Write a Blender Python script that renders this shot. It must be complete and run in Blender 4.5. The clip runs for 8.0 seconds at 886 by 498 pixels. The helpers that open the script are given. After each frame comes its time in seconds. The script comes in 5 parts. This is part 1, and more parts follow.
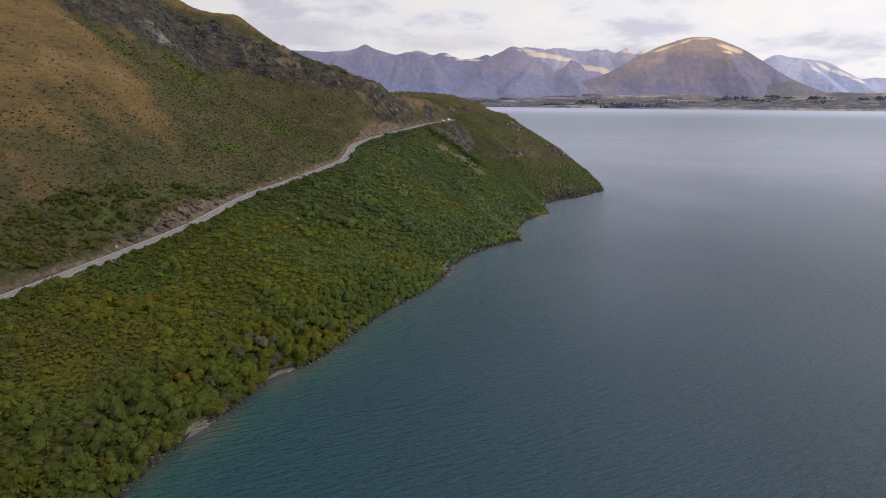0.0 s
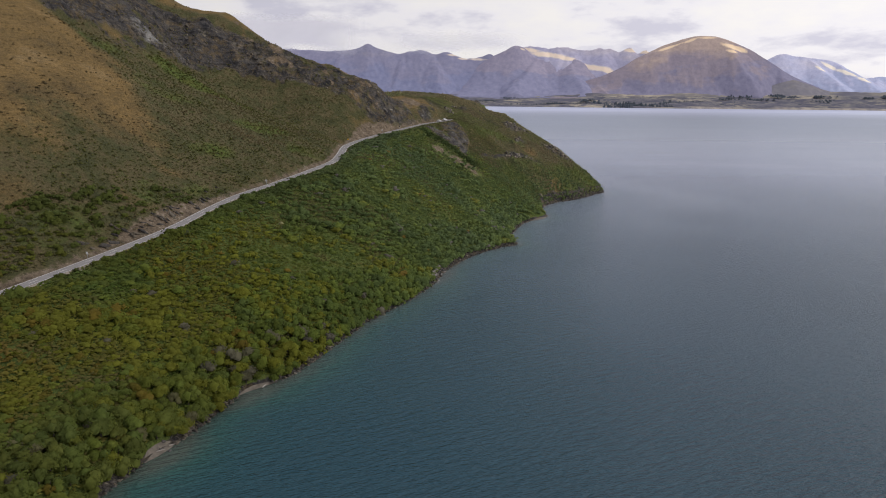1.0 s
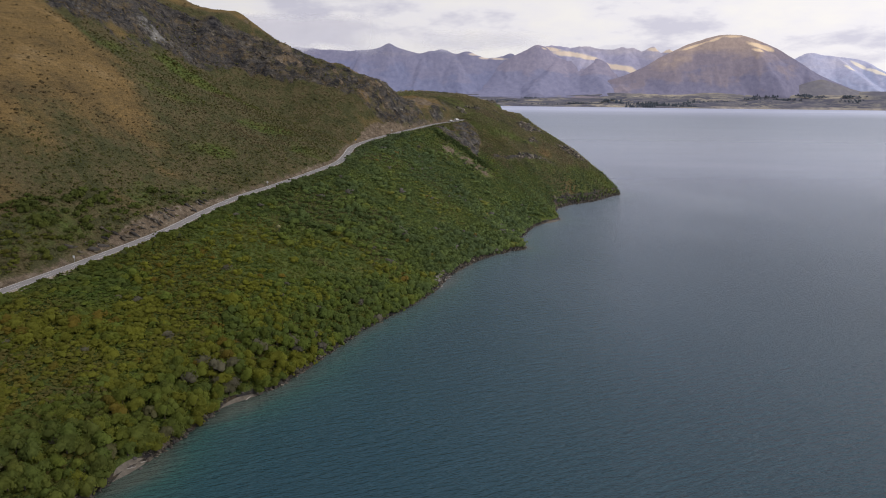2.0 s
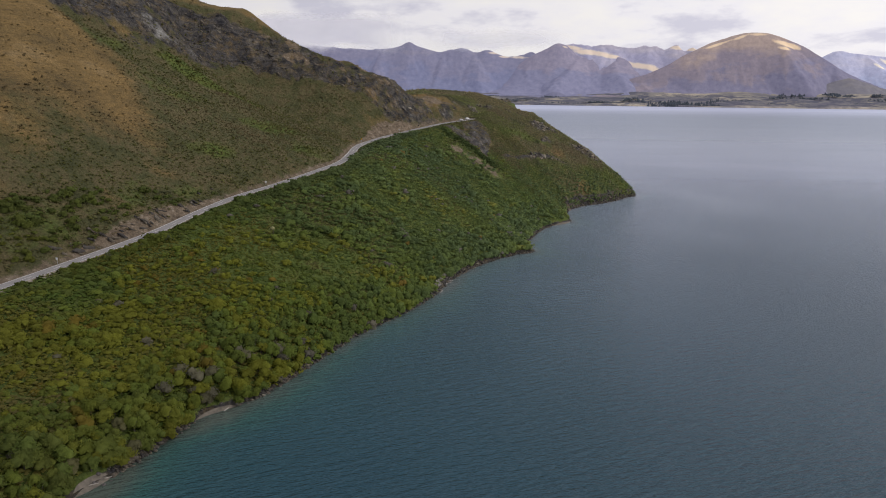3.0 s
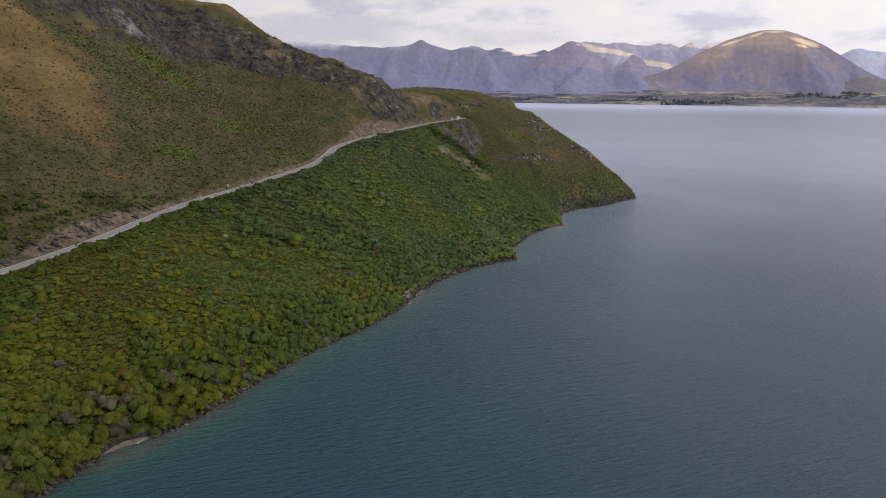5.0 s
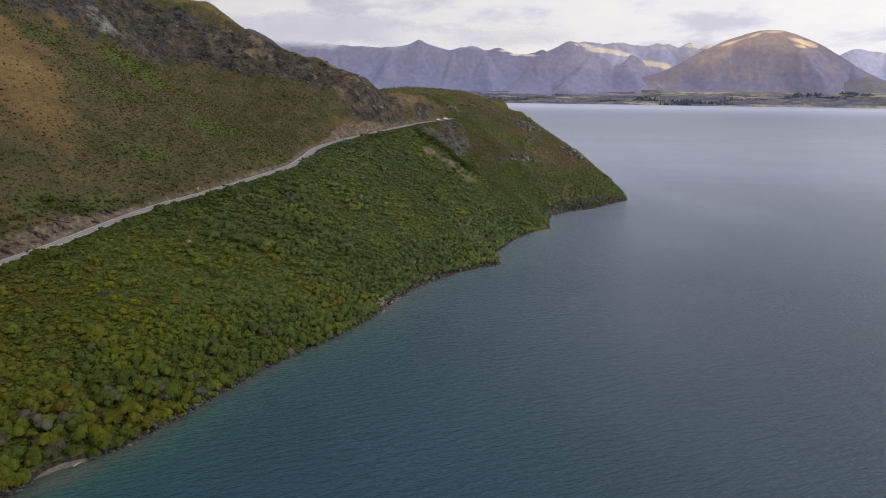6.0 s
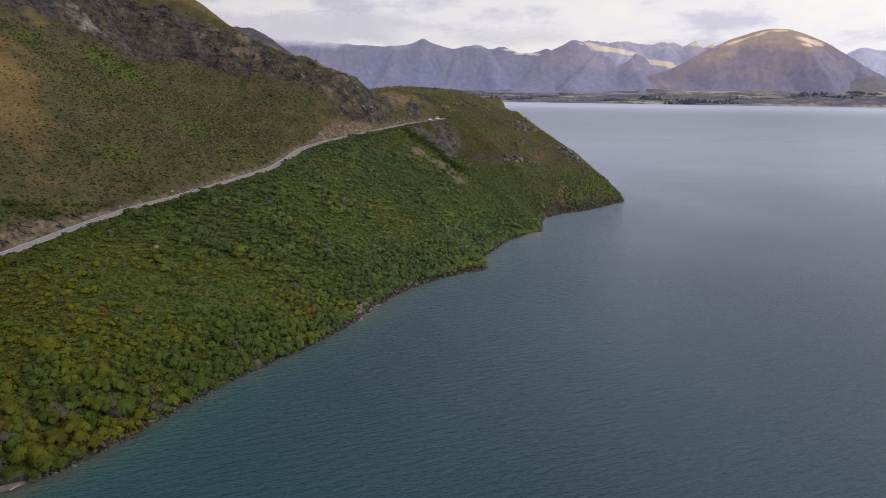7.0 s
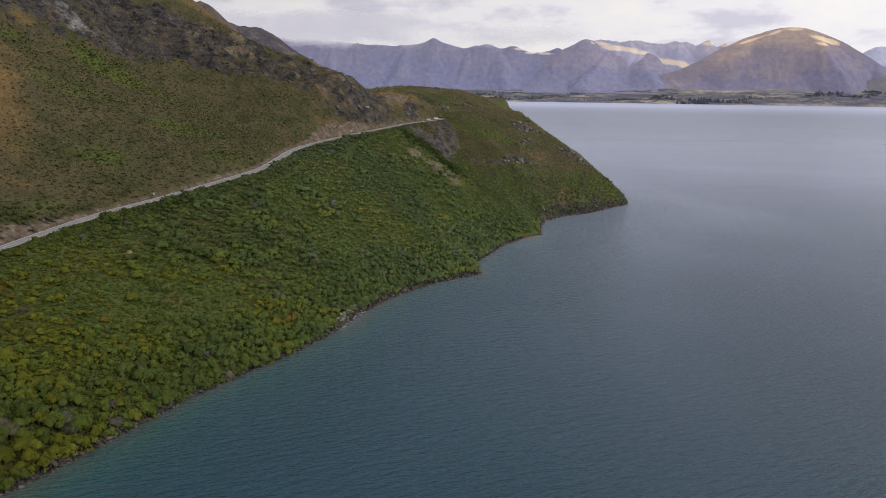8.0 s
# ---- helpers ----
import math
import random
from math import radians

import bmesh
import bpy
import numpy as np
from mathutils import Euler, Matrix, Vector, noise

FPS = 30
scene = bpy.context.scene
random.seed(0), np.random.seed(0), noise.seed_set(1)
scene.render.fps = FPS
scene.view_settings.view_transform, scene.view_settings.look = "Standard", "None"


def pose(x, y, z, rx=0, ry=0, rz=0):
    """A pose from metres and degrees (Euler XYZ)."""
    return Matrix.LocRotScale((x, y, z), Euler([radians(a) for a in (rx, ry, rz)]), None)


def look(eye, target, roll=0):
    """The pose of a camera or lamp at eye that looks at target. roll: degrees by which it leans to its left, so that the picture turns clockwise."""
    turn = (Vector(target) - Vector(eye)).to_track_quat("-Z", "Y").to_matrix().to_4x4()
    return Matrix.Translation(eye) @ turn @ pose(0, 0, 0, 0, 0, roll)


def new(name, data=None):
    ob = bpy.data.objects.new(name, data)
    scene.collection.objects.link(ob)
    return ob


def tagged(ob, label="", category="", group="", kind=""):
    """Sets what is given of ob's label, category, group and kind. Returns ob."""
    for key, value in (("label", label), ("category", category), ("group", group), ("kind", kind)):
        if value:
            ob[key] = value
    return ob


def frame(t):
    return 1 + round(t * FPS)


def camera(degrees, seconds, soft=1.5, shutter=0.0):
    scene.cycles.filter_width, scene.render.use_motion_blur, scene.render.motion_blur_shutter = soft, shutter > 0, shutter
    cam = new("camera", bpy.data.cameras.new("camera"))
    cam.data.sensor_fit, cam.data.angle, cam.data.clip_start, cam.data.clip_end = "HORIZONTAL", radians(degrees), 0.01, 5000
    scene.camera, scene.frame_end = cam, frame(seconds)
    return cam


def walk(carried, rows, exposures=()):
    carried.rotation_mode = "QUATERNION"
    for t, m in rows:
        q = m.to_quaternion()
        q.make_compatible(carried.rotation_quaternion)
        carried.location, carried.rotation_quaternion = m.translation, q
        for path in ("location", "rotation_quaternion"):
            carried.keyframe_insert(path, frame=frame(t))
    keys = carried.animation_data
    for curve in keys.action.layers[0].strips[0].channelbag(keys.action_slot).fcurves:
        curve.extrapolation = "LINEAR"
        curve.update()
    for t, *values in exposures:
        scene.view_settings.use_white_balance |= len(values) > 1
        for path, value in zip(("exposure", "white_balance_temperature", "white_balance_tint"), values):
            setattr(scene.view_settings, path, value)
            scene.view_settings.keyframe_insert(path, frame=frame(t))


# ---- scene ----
cam = camera(70.1, 8.0, soft=1.0)
PATH = [
    (0, (-2.59, -1.15, 83.782), (-2.578, 0.797, 83.325), 0.6),
    (0.5, (-0.043, 4.393, 83.902), (-0.029, 6.34, 83.445), 0.7),
    (1, (3.704, 9.653, 84.119), (3.705, 11.6, 83.66), 0.6),
    (1.5, (7.53, 14.768, 84.302), (7.501, 16.714, 83.842), 0.6),
    (3, (19.666, 29.936, 84.149), (19.541, 31.877, 83.684), 0.7),
    (3.5, (24.017, 34.816, 84.293), (23.869, 36.755, 83.825), 0.7),
    (4, (28.216, 39.855, 84.229), (28.053, 41.793, 83.761), 0.7),
    (4.5, (32.625, 44.912, 84.512), (32.458, 46.849, 84.041), 0.7),
    (6, (45.931, 61.009, 84.74), (45.766, 62.946, 84.269), 0.8),
    (6.5, (50.427, 66.042, 85.097), (50.26, 67.978, 84.624), 0.8),
    (7, (54.841, 71.438, 85.228), (54.661, 73.373, 84.754), 0.8),
    (7.5, (59.146, 76.754, 85.353), (58.948, 78.687, 84.878), 0.8),
    (8, (63.297, 82.01, 85.548), (63.082, 83.941, 85.072), 0.8),
]
walk(cam, [(t, look(eye, target, roll)) for t, eye, target, roll in PATH])

# ---- world, sun and exposure ----
SUN_AZIMUTH, SUN_HEIGHT = 98.0, 38.0          # degrees to the right of north (+y), above the horizon
scene.view_settings.exposure = 0.0


def link(tree, a, b):
    tree.links.new(a, b)


def make_world():
    world = bpy.data.worlds.new("overcast_sky")
    scene.world = world
    world.use_nodes = True
    t = world.node_tree
    t.nodes.clear()
    out = t.nodes.new("ShaderNodeOutputWorld")
    back = t.nodes.new("ShaderNodeBackground")
    sky = t.nodes.new("ShaderNodeTexSky")
    sky.sky_type, sky.sun_disc = "NISHITA", False
    sky.sun_elevation, sky.sun_rotation = radians(SUN_HEIGHT), radians(SUN_AZIMUTH)
    coord = t.nodes.new("ShaderNodeTexCoord")
    # flat cloud deck: direction divided by its height
    sep = t.nodes.new("ShaderNodeSeparateXYZ")
    link(t, coord.outputs["Generated"], sep.inputs[0])
    lift = t.nodes.new("ShaderNodeMath")
    lift.operation = "ADD"
    lift.inputs[1].default_value = 0.27
    link(t, sep.outputs["Z"], lift.inputs[0])
    clampz = t.nodes.new("ShaderNodeMath")
    clampz.operation = "MAXIMUM"
    clampz.inputs[1].default_value = 0.04
    link(t, lift.outputs[0], clampz.inputs[0])
    flat = t.nodes.new("ShaderNodeVectorMath")
    flat.operation = "DIVIDE"
    comb = t.nodes.new("ShaderNodeCombineXYZ")
    for k in range(3):
        link(t, clampz.outputs[0], comb.inputs[k])
    link(t, coord.outputs["Generated"], flat.inputs[0])
    link(t, comb.outputs[0], flat.inputs[1])
    big = t.nodes.new("ShaderNodeTexNoise")
    big.inputs["Scale"].default_value, big.inputs["Detail"].default_value = 2.1, 9
    big.inputs["Roughness"].default_value = 0.55
    link(t, flat.outputs[0], big.inputs["Vector"])
    ramp = t.nodes.new("ShaderNodeValToRGB")
    ramp.color_ramp.elements[0].position, ramp.color_ramp.elements[1].position = 0.40, 0.60
    ramp.color_ramp.elements[0].color = (0.500, 0.484, 0.560, 1)
    ramp.color_ramp.elements[1].color = (0.715, 0.686, 0.672, 1)
    middle = ramp.color_ramp.elements.new(0.49)
    middle.color = (0.672, 0.648, 0.678, 1)
    small = t.nodes.new("ShaderNodeTexNoise")
    small.inputs["Scale"].default_value, small.inputs["Detail"].default_value = 4.6, 9
    small.inputs["Roughness"].default_value = 0.58
    squash = t.nodes.new("ShaderNodeMapping")
    squash.inputs["Scale"].default_value = (1, 1, 1.7)
    link(t, flat.outputs[0], squash.inputs["Vector"])
    link(t, squash.outputs[0], small.inputs["Vector"])
    blend = t.nodes.new("ShaderNodeMix")
    blend.inputs["Factor"].default_value = 0.42
    link(t, big.outputs["Fac"], blend.inputs["A"])
    link(t, small.outputs["Fac"], blend.inputs["B"])
    link(t, blend.outputs["Result"], ramp.inputs[0])
    # the deck is brighter round the hidden sun
    way = Vector((math.sin(radians(SUN_AZIMUTH)) * math.cos(radians(SUN_HEIGHT)), math.cos(radians(SUN_AZIMUTH)) * math.cos(radians(SUN_HEIGHT)), math.sin(radians(SUN_HEIGHT))))
    dot = t.nodes.new("ShaderNodeVectorMath")
    dot.operation = "DOT_PRODUCT"
    dot.inputs[1].default_value = way
    link(t, coord.outputs["Generated"], dot.inputs[0])
    glow = t.nodes.new("ShaderNodeMapRange")
    glow.inputs["From Min"].default_value, glow.inputs["From Max"].default_value = -0.4, 1.0
    glow.inputs["To Min"].default_value, glow.inputs["To Max"].default_value = 0.85, 1.34
    link(t, dot.outputs["Value"], glow.inputs["Value"])
    lit = t.nodes.new("ShaderNodeVectorMath")
    lit.operation = "SCALE"
    link(t, ramp.outputs["Color"], lit.inputs[0])
    link(t, glow.outputs["Result"], lit.inputs["Scale"])
    mix = t.nodes.new("ShaderNodeMix")
    mix.data_type = "RGBA"
    cover = t.nodes.new("ShaderNodeMapRange")      # cloud breaks overhead
    cover.inputs["From Min"].default_value, cover.inputs["From Max"].default_value = 0.12, 0.7
    cover.inputs["To Min"].default_value, cover.inputs["To Max"].default_value = 0.96, 0.62
    link(t, sep.outputs["Z"], cover.inputs["Value"])
    link(t, cover.outputs["Result"], mix.inputs["Factor"])
    dim = t.nodes.new("ShaderNodeVectorMath")
    dim.operation = "SCALE"
    dim.inputs["Scale"].default_value = 0.1
    link(t, sky.outputs["Color"], dim.inputs[0])
    link(t, dim.outputs[0], mix.inputs["A"])
    link(t, lit.outputs[0], mix.inputs["B"])
    link(t, mix.outputs["Result"], back.inputs["Color"])
    back.inputs["Strength"].default_value = 1.25
    link(t, back.outputs[0], out.inputs[0])
    lamp = bpy.data.lights.new("sun", "SUN")
    lamp.energy, lamp.angle, lamp.color = 1.0, radians(14), (1.0, 0.93, 0.83)
    new("sun", lamp).matrix_world = look(way * 900, (0, 0, 0))


make_world()

# ---- materials ----


def material(name, rough=0.85, spec=0.3):
    m = bpy.data.materials.new(name)
    m.use_nodes = True
    b = m.node_tree.nodes["Principled BSDF"]
    b.inputs["Roughness"].default_value = rough
    b.inputs["Specular IOR Level"].default_value = spec
    return m, m.node_tree, b


def add_noise(t, scale, detail=4, rough=0.6, stretch=(1, 1, 1), space="Object", turn=0.0):
    coord = t.nodes.new("ShaderNodeTexCoord")
    spun = t.nodes.new("ShaderNodeMapping")
    spun.inputs["Rotation"].default_value = (0, 0, radians(turn))
    n = t.nodes.new("ShaderNodeTexNoise")
    n.inputs["Scale"].default_value, n.inputs["Detail"].default_value, n.inputs["Roughness"].default_value = scale, detail, rough
    mp = t.nodes.new("ShaderNodeMapping")
    mp.inputs["Scale"].default_value = stretch
    link(t, coord.outputs[space], spun.inputs["Vector"])
    link(t, spun.outputs[0], mp.inputs["Vector"])
    link(t, mp.outputs[0], n.inputs["Vector"])
    return n.outputs["Fac"]


def add_ramp(t, fac, stops):
    r = t.nodes.new("ShaderNodeValToRGB")
    e = r.color_ramp.elements
    while len(e) < len(stops):
        e.new(0.5)
    for el, (p, c) in zip(e, stops):
        el.position, el.color = p, (*c, 1)
    link(t, fac, r.inputs[0])
    return r.outputs["Color"]


def add_mix(t, fac, a, b, mode="MIX"):
    m = t.nodes.new("ShaderNodeMix")
    m.data_type, m.blend_type = "RGBA", mode
    if isinstance(fac, float):
        m.inputs["Factor"].default_value = fac
    else:
        link(t, fac, m.inputs["Factor"])
    link(t, a, m.inputs["A"])
    link(t, b, m.inputs["B"])
    return m.outputs["Result"]


def add_math(t, op, a, b):
    m = t.nodes.new("ShaderNodeMath")
    m.operation = op
    for k, q in enumerate((a, b)):
        if isinstance(q, (int, float)):
            m.inputs[k].default_value = q
        else:
            link(t, q, m.inputs[k])
    return m.outputs[0]


def add_bump(t, b, height, strength, distance):
    n = t.nodes.new("ShaderNodeBump")
    n.inputs["Strength"].default_value, n.inputs["Distance"].default_value = strength, distance
    link(t, height, n.inputs["Height"])
    link(t, n.outputs[0], b.inputs["Normal"])


def attribute(t, name):
    a = t.nodes.new("ShaderNodeAttribute")
    a.attribute_name = name
    return a


def patchy(t, mask, scale, hard=3.0):
    """A surface mask with a frayed edge."""
    n = add_noise(t, scale, 9, 0.72)
    v = add_math(t, "ADD", mask, add_math(t, "MULTIPLY", add_math(t, "SUBTRACT", n, 0.5), 2.0))
    v = add_math(t, "ADD", add_math(t, "MULTIPLY", add_math(t, "SUBTRACT", v, 0.5), hard), 0.5)
    c = t.nodes.new("ShaderNodeClamp")
    link(t, v, c.inputs[0])
    return c.outputs[0]


def hillside_material():
    m, t, b = material("hillside_ground", 0.95, 0.1)
    scrub = add_ramp(t, add_noise(t, 0.09, 8, 0.7), [(0.32, (0.061, 0.066, 0.031)), (0.46, (0.092, 0.091, 0.042)), (0.58, (0.130, 0.107, 0.057)), (0.70, (0.088, 0.106, 0.039))])
    tan = add_ramp(t, add_noise(t, 0.045, 8, 0.62), [(0.28, (0.112, 0.084, 0.044)), (0.42, (0.176, 0.124, 0.056)), (0.58, (0.232, 0.157, 0.066)), (0.74, (0.276, 0.196, 0.096))])
    terraces = add_ramp(t, add_noise(t, 0.55, 5, 0.65, (0.3, 0.3, 2.2)), [(0.34, (0.74, 0.76, 0.80)), (0.5, (1.0, 1.0, 1.0)), (0.68, (1.14, 1.11, 1.04))])
    tan = add_mix(t, 1.0, tan, terraces, "MULTIPLY")
    # grey schist, its beds dipping along the ridge, with tan lichen and grass in the joints
    rock = add_ramp(t, add_noise(t, 0.11, 10, 0.7), [(0.30, (0.036, 0.037, 0.042)), (0.44, (0.068, 0.066, 0.068)), (0.54, (0.098, 0.092, 0.087)), (0.64, (0.138, 0.125, 0.107)), (0.76, (0.22, 0.205, 0.185))])
    beds = add_noise(t, 0.30, 6, 0.7, (0.35, 1.0, 1.6), turn=-30)
    rock = add_mix(t, 1.0, rock, add_ramp(t, beds, [(0.34, (0.42, 0.42, 0.46)), (0.46, (0.95, 0.95, 0.97)), (0.66, (1.24, 1.20, 1.14))]), "MULTIPLY")
    coord = t.nodes.new("ShaderNodeTexCoord")
    warp = t.nodes.new("ShaderNodeVectorMath")
    warp.operation = "MULTIPLY_ADD"
    wob = t.nodes.new("ShaderNodeTexNoise")
    wob.inputs["Scale"].default_value, wob.inputs["Detail"].default_value = 0.25, 5
    link(t, coord.outputs["Object"], wob.inputs["Vector"])
    link(t, wob.outputs["Color"], warp.inputs[0])
    warp.inputs[1].default_value = (7, 7, 9)
    link(t, coord.outputs["Object"], warp.inputs[2])
    for size, dark in ((0.10, 0.55), (0.34, 0.68)):
        crack = t.nodes.new("ShaderNodeTexVoronoi")
        crack.feature = "DISTANCE_TO_EDGE"
        crack.inputs["Scale"].default_value = size
        link(t, warp.outputs[0], crack.inputs["Vector"])
        rock = add_mix(t, 1.0, rock, add_ramp(t, crack.outputs["Distance"], [(0.0, (dark, dark, dark)), (0.10, (1.0, 1.0, 1.0))]), "MULTIPLY")
    facet = t.nodes.new("ShaderNodeTexVoronoi")
    facet.inputs["Scale"].default_value = 0.42
    link(t, warp.outputs[0], facet.inputs["Vector"])
    lone = t.nodes.new("ShaderNodeSeparateColor")
    link(t, facet.outputs["Color"], lone.inputs[0])
    rock = add_mix(t, 1.0, rock, add_ramp(t, lone.outputs[0], [(0.0, (0.74, 0.74, 0.76)), (0.6, (1.0, 1.0, 1.0)), (1.0, (1.26, 1.24, 1.20))]), "MULTIPLY")
    lichen = t.nodes.new("ShaderNodeRGB")
    lichen.outputs[0].default_value = (0.175, 0.128, 0.066, 1)
    rock = add_mix(t, add_ramp(t, add_noise(t, 0.16, 8, 0.72), [(0.50, (0.0, 0.0, 0.0)), (0.66, (0.7, 0.7, 0.7))]), rock, lichen.outputs[0])
    dirt = add_ramp(t, add_noise(t, 0.35, 8, 0.7), [(0.3, (0.075, 0.060, 0.048)), (0.46, (0.165, 0.128, 0.092)), (0.58, (0.24, 0.19, 0.140)), (0.72, (0.37, 0.33, 0.275))])
    lush = add_ramp(t, add_noise(t, 0.12, 6, 0.7), [(0.3, (0.072, 0.104, 0.031)), (0.5, (0.106, 0.138, 0.036)), (0.68, (0.140, 0.144, 0.040)), (0.78, (0.15, 0.126, 0.048))])
    kinds = attribute(t, "ground_kind")
    sep = t.nodes.new("ShaderNodeSeparateColor")
    link(t, kinds.outputs["Color"], sep.inputs[0])
    c = add_mix(t, patchy(t, attribute(t, "lush").outputs["Fac"], 0.05), scrub, lush)
    c = add_mix(t, patchy(t, sep.outputs[1], 0.06, 1.9), c, tan)
    c = add_mix(t, patchy(t, sep.outputs[0], 0.12, 4.0), c, rock)
    c = add_mix(t, patchy(t, sep.outputs[2], 0.25), c, dirt)
    chalk = add_ramp(t, add_noise(t, 0.24, 9, 0.75, (1, 1, 0.5)), [(0.34, (0.10, 0.098, 0.096)), (0.5, (0.24, 0.235, 0.225)), (0.66, (0.42, 0.41, 0.385))])
    c = add_mix(t, patchy(t, attribute(t, "scar").outputs["Fac"], 0.2, 2.2), c, chalk)
    # fine tufts and stones
    grain = add_ramp(t, add_noise(t, 1.3, 5, 0.75), [(0.3, (0.52, 0.53, 0.52)), (0.7, (1.28, 1.25, 1.20))])
    c = add_mix(t, 1.0, c, grain, "MULTIPLY")
    link(t, c, b.inputs["Base Color"])
    add_bump(t, b, add_noise(t, 0.5, 10, 0.78), 1.0, 1.3)
    return m


def foliage_material(name, single):
    m, t, b = material(name, 0.75, 0.12)
    if single:
        tone = t.nodes.new("ShaderNodeObjectInfo").outputs["Color"]
    else:
        tone = attribute(t, "tone").outputs["Color"]
    geo = t.nodes.new("ShaderNodeNewGeometry")
    leaf = add_ramp(t, geo.outputs["Random Per Island"], [(0.0, (0.92, 0.92, 0.90)), (0.6, (1.0, 1.0, 1.0)), (1.0, (1.12, 1.10, 1.05))])
    c = add_mix(t, 1.0, tone, leaf, "MULTIPLY")
    mottle = add_noise(t, 2.6, 5, 0.75)
    grain = add_ramp(t, mottle, [(0.3, (0.79, 0.80, 0.80)), (0.5, (1.0, 1.0, 1.0)), (0.7, (1.22, 1.21, 1.14))])
    c = add_mix(t, 1.0, c, grain, "MULTIPLY")
    link(t, c, b.inputs["Base Color"])
    add_bump(t, b, mottle, 0.4, 0.3)
    thin = t.nodes.new("ShaderNodeBsdfTranslucent")
    link(t, c, thin.inputs["Color"])
    both = t.nodes.new("ShaderNodeMixShader")
    both.inputs[0].default_value = 0.55
    link(t, b.outputs[0], both.inputs[1])
    link(t, thin.outputs[0], both.inputs[2])
    link(t, both.outputs[0], t.nodes["Material Output"].inputs["Surface"])
    return m


def water_material():
    m, t, b = material("lake_water", 0.06, 0.5)
    b.inputs["IOR"].default_value = 1.333
    shallow = attribute(t, "shallow").outputs["Fac"]
    murk = add_math(t, "MULTIPLY", shallow, add_math(t, "ADD", 0.45, add_math(t, "MULTIPLY", add_noise(t, 0.05, 4, 0.6), 1.1)))
    c = add_ramp(t, murk, [(0.0, (0.018, 0.057, 0.080)), (0.25, (0.019, 0.067, 0.079)), (0.6, (0.026, 0.084, 0.075)), (1.0, (0.068, 0.092, 0.073))])
    far_sheen = t.nodes.new("ShaderNodeRGB")
    far_sheen.outputs[0].default_value = (0.560, 0.600, 0.755, 1)
    lane = add_math(t, "MULTIPLY", attribute(t, "far_sheen").outputs["Fac"], add_math(t, "ADD", 0.7, add_math(t, "MULTIPLY", add_noise(t, 0.004, 4, 0.6, (0.4, 1.6, 1)), 0.5)))
    c = add_mix(t, lane, c, far_sheen.outputs[0])      # sky sheen on the far water, painted into its colour
    link(t, c, b.inputs["Base Color"])
    swell = add_noise(t, 0.33, 3, 0.5, (0.55, 2.1, 1), turn=-24)
    chop = add_noise(t, 1.05, 3, 0.6, (0.6, 2.0, 1), turn=-12)
    gust = add_noise(t, 0.010, 3, 0.6, (1.0, 0.6, 1))
    h = add_math(t, "ADD", swell, add_math(t, "MULTIPLY", chop, 0.62))
    h = add_math(t, "MULTIPLY", add_math(t, "MULTIPLY", h, add_math(t, "ADD", 0.3, gust)), attribute(t, "chop").outputs["Fac"])
    add_bump(t, b, h, 1.0, 1.6)
    # waves too small to tell apart far out
    blur = t.nodes.new("ShaderNodeMapRange")
    blur.inputs["To Min"].default_value, blur.inputs["To Max"].default_value = 0.17, 0.34
    link(t, attribute(t, "fine").outputs["Fac"], blur.inputs["Value"])
    link(t, blur.outputs[0], b.inputs["Roughness"])
    return m


def plain_material(name, colour, rough=0.7, metal=0.0, vary=0.25, scale=3.0):
    m, t, b = material(name, rough, 0.4)
    lo, hi = [c * (1 - vary) for c in colour], [c * (1 + vary) for c in colour]
    link(t, add_ramp(t, add_noise(t, scale, 6, 0.65), [(0.3, lo), (0.7, hi)]), b.inputs["Base Color"])
    b.inputs["Metallic"].default_value = metal
    return m


def mountain_material(name, low, mid, high, sun_tone=(0.6, 0.5, 0.4)):
    """Bush foot, tussock above, haze in both; painted sunlit patches near the tops."""
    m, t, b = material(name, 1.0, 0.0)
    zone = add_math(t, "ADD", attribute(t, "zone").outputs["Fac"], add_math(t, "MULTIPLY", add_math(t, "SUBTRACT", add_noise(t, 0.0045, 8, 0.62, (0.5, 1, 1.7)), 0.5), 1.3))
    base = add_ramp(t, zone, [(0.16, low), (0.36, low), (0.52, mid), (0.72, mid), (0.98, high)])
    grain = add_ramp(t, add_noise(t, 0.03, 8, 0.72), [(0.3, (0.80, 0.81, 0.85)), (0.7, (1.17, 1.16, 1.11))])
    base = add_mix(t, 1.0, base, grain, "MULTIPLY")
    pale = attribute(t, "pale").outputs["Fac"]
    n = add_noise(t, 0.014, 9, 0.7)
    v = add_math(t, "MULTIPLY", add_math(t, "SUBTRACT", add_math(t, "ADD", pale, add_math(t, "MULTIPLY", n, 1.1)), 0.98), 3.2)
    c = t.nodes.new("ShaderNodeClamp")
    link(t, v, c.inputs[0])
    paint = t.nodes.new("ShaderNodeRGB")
    paint.outputs[0].default_value = (*sun_tone, 1)
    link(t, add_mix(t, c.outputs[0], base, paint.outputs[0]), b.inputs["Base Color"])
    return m


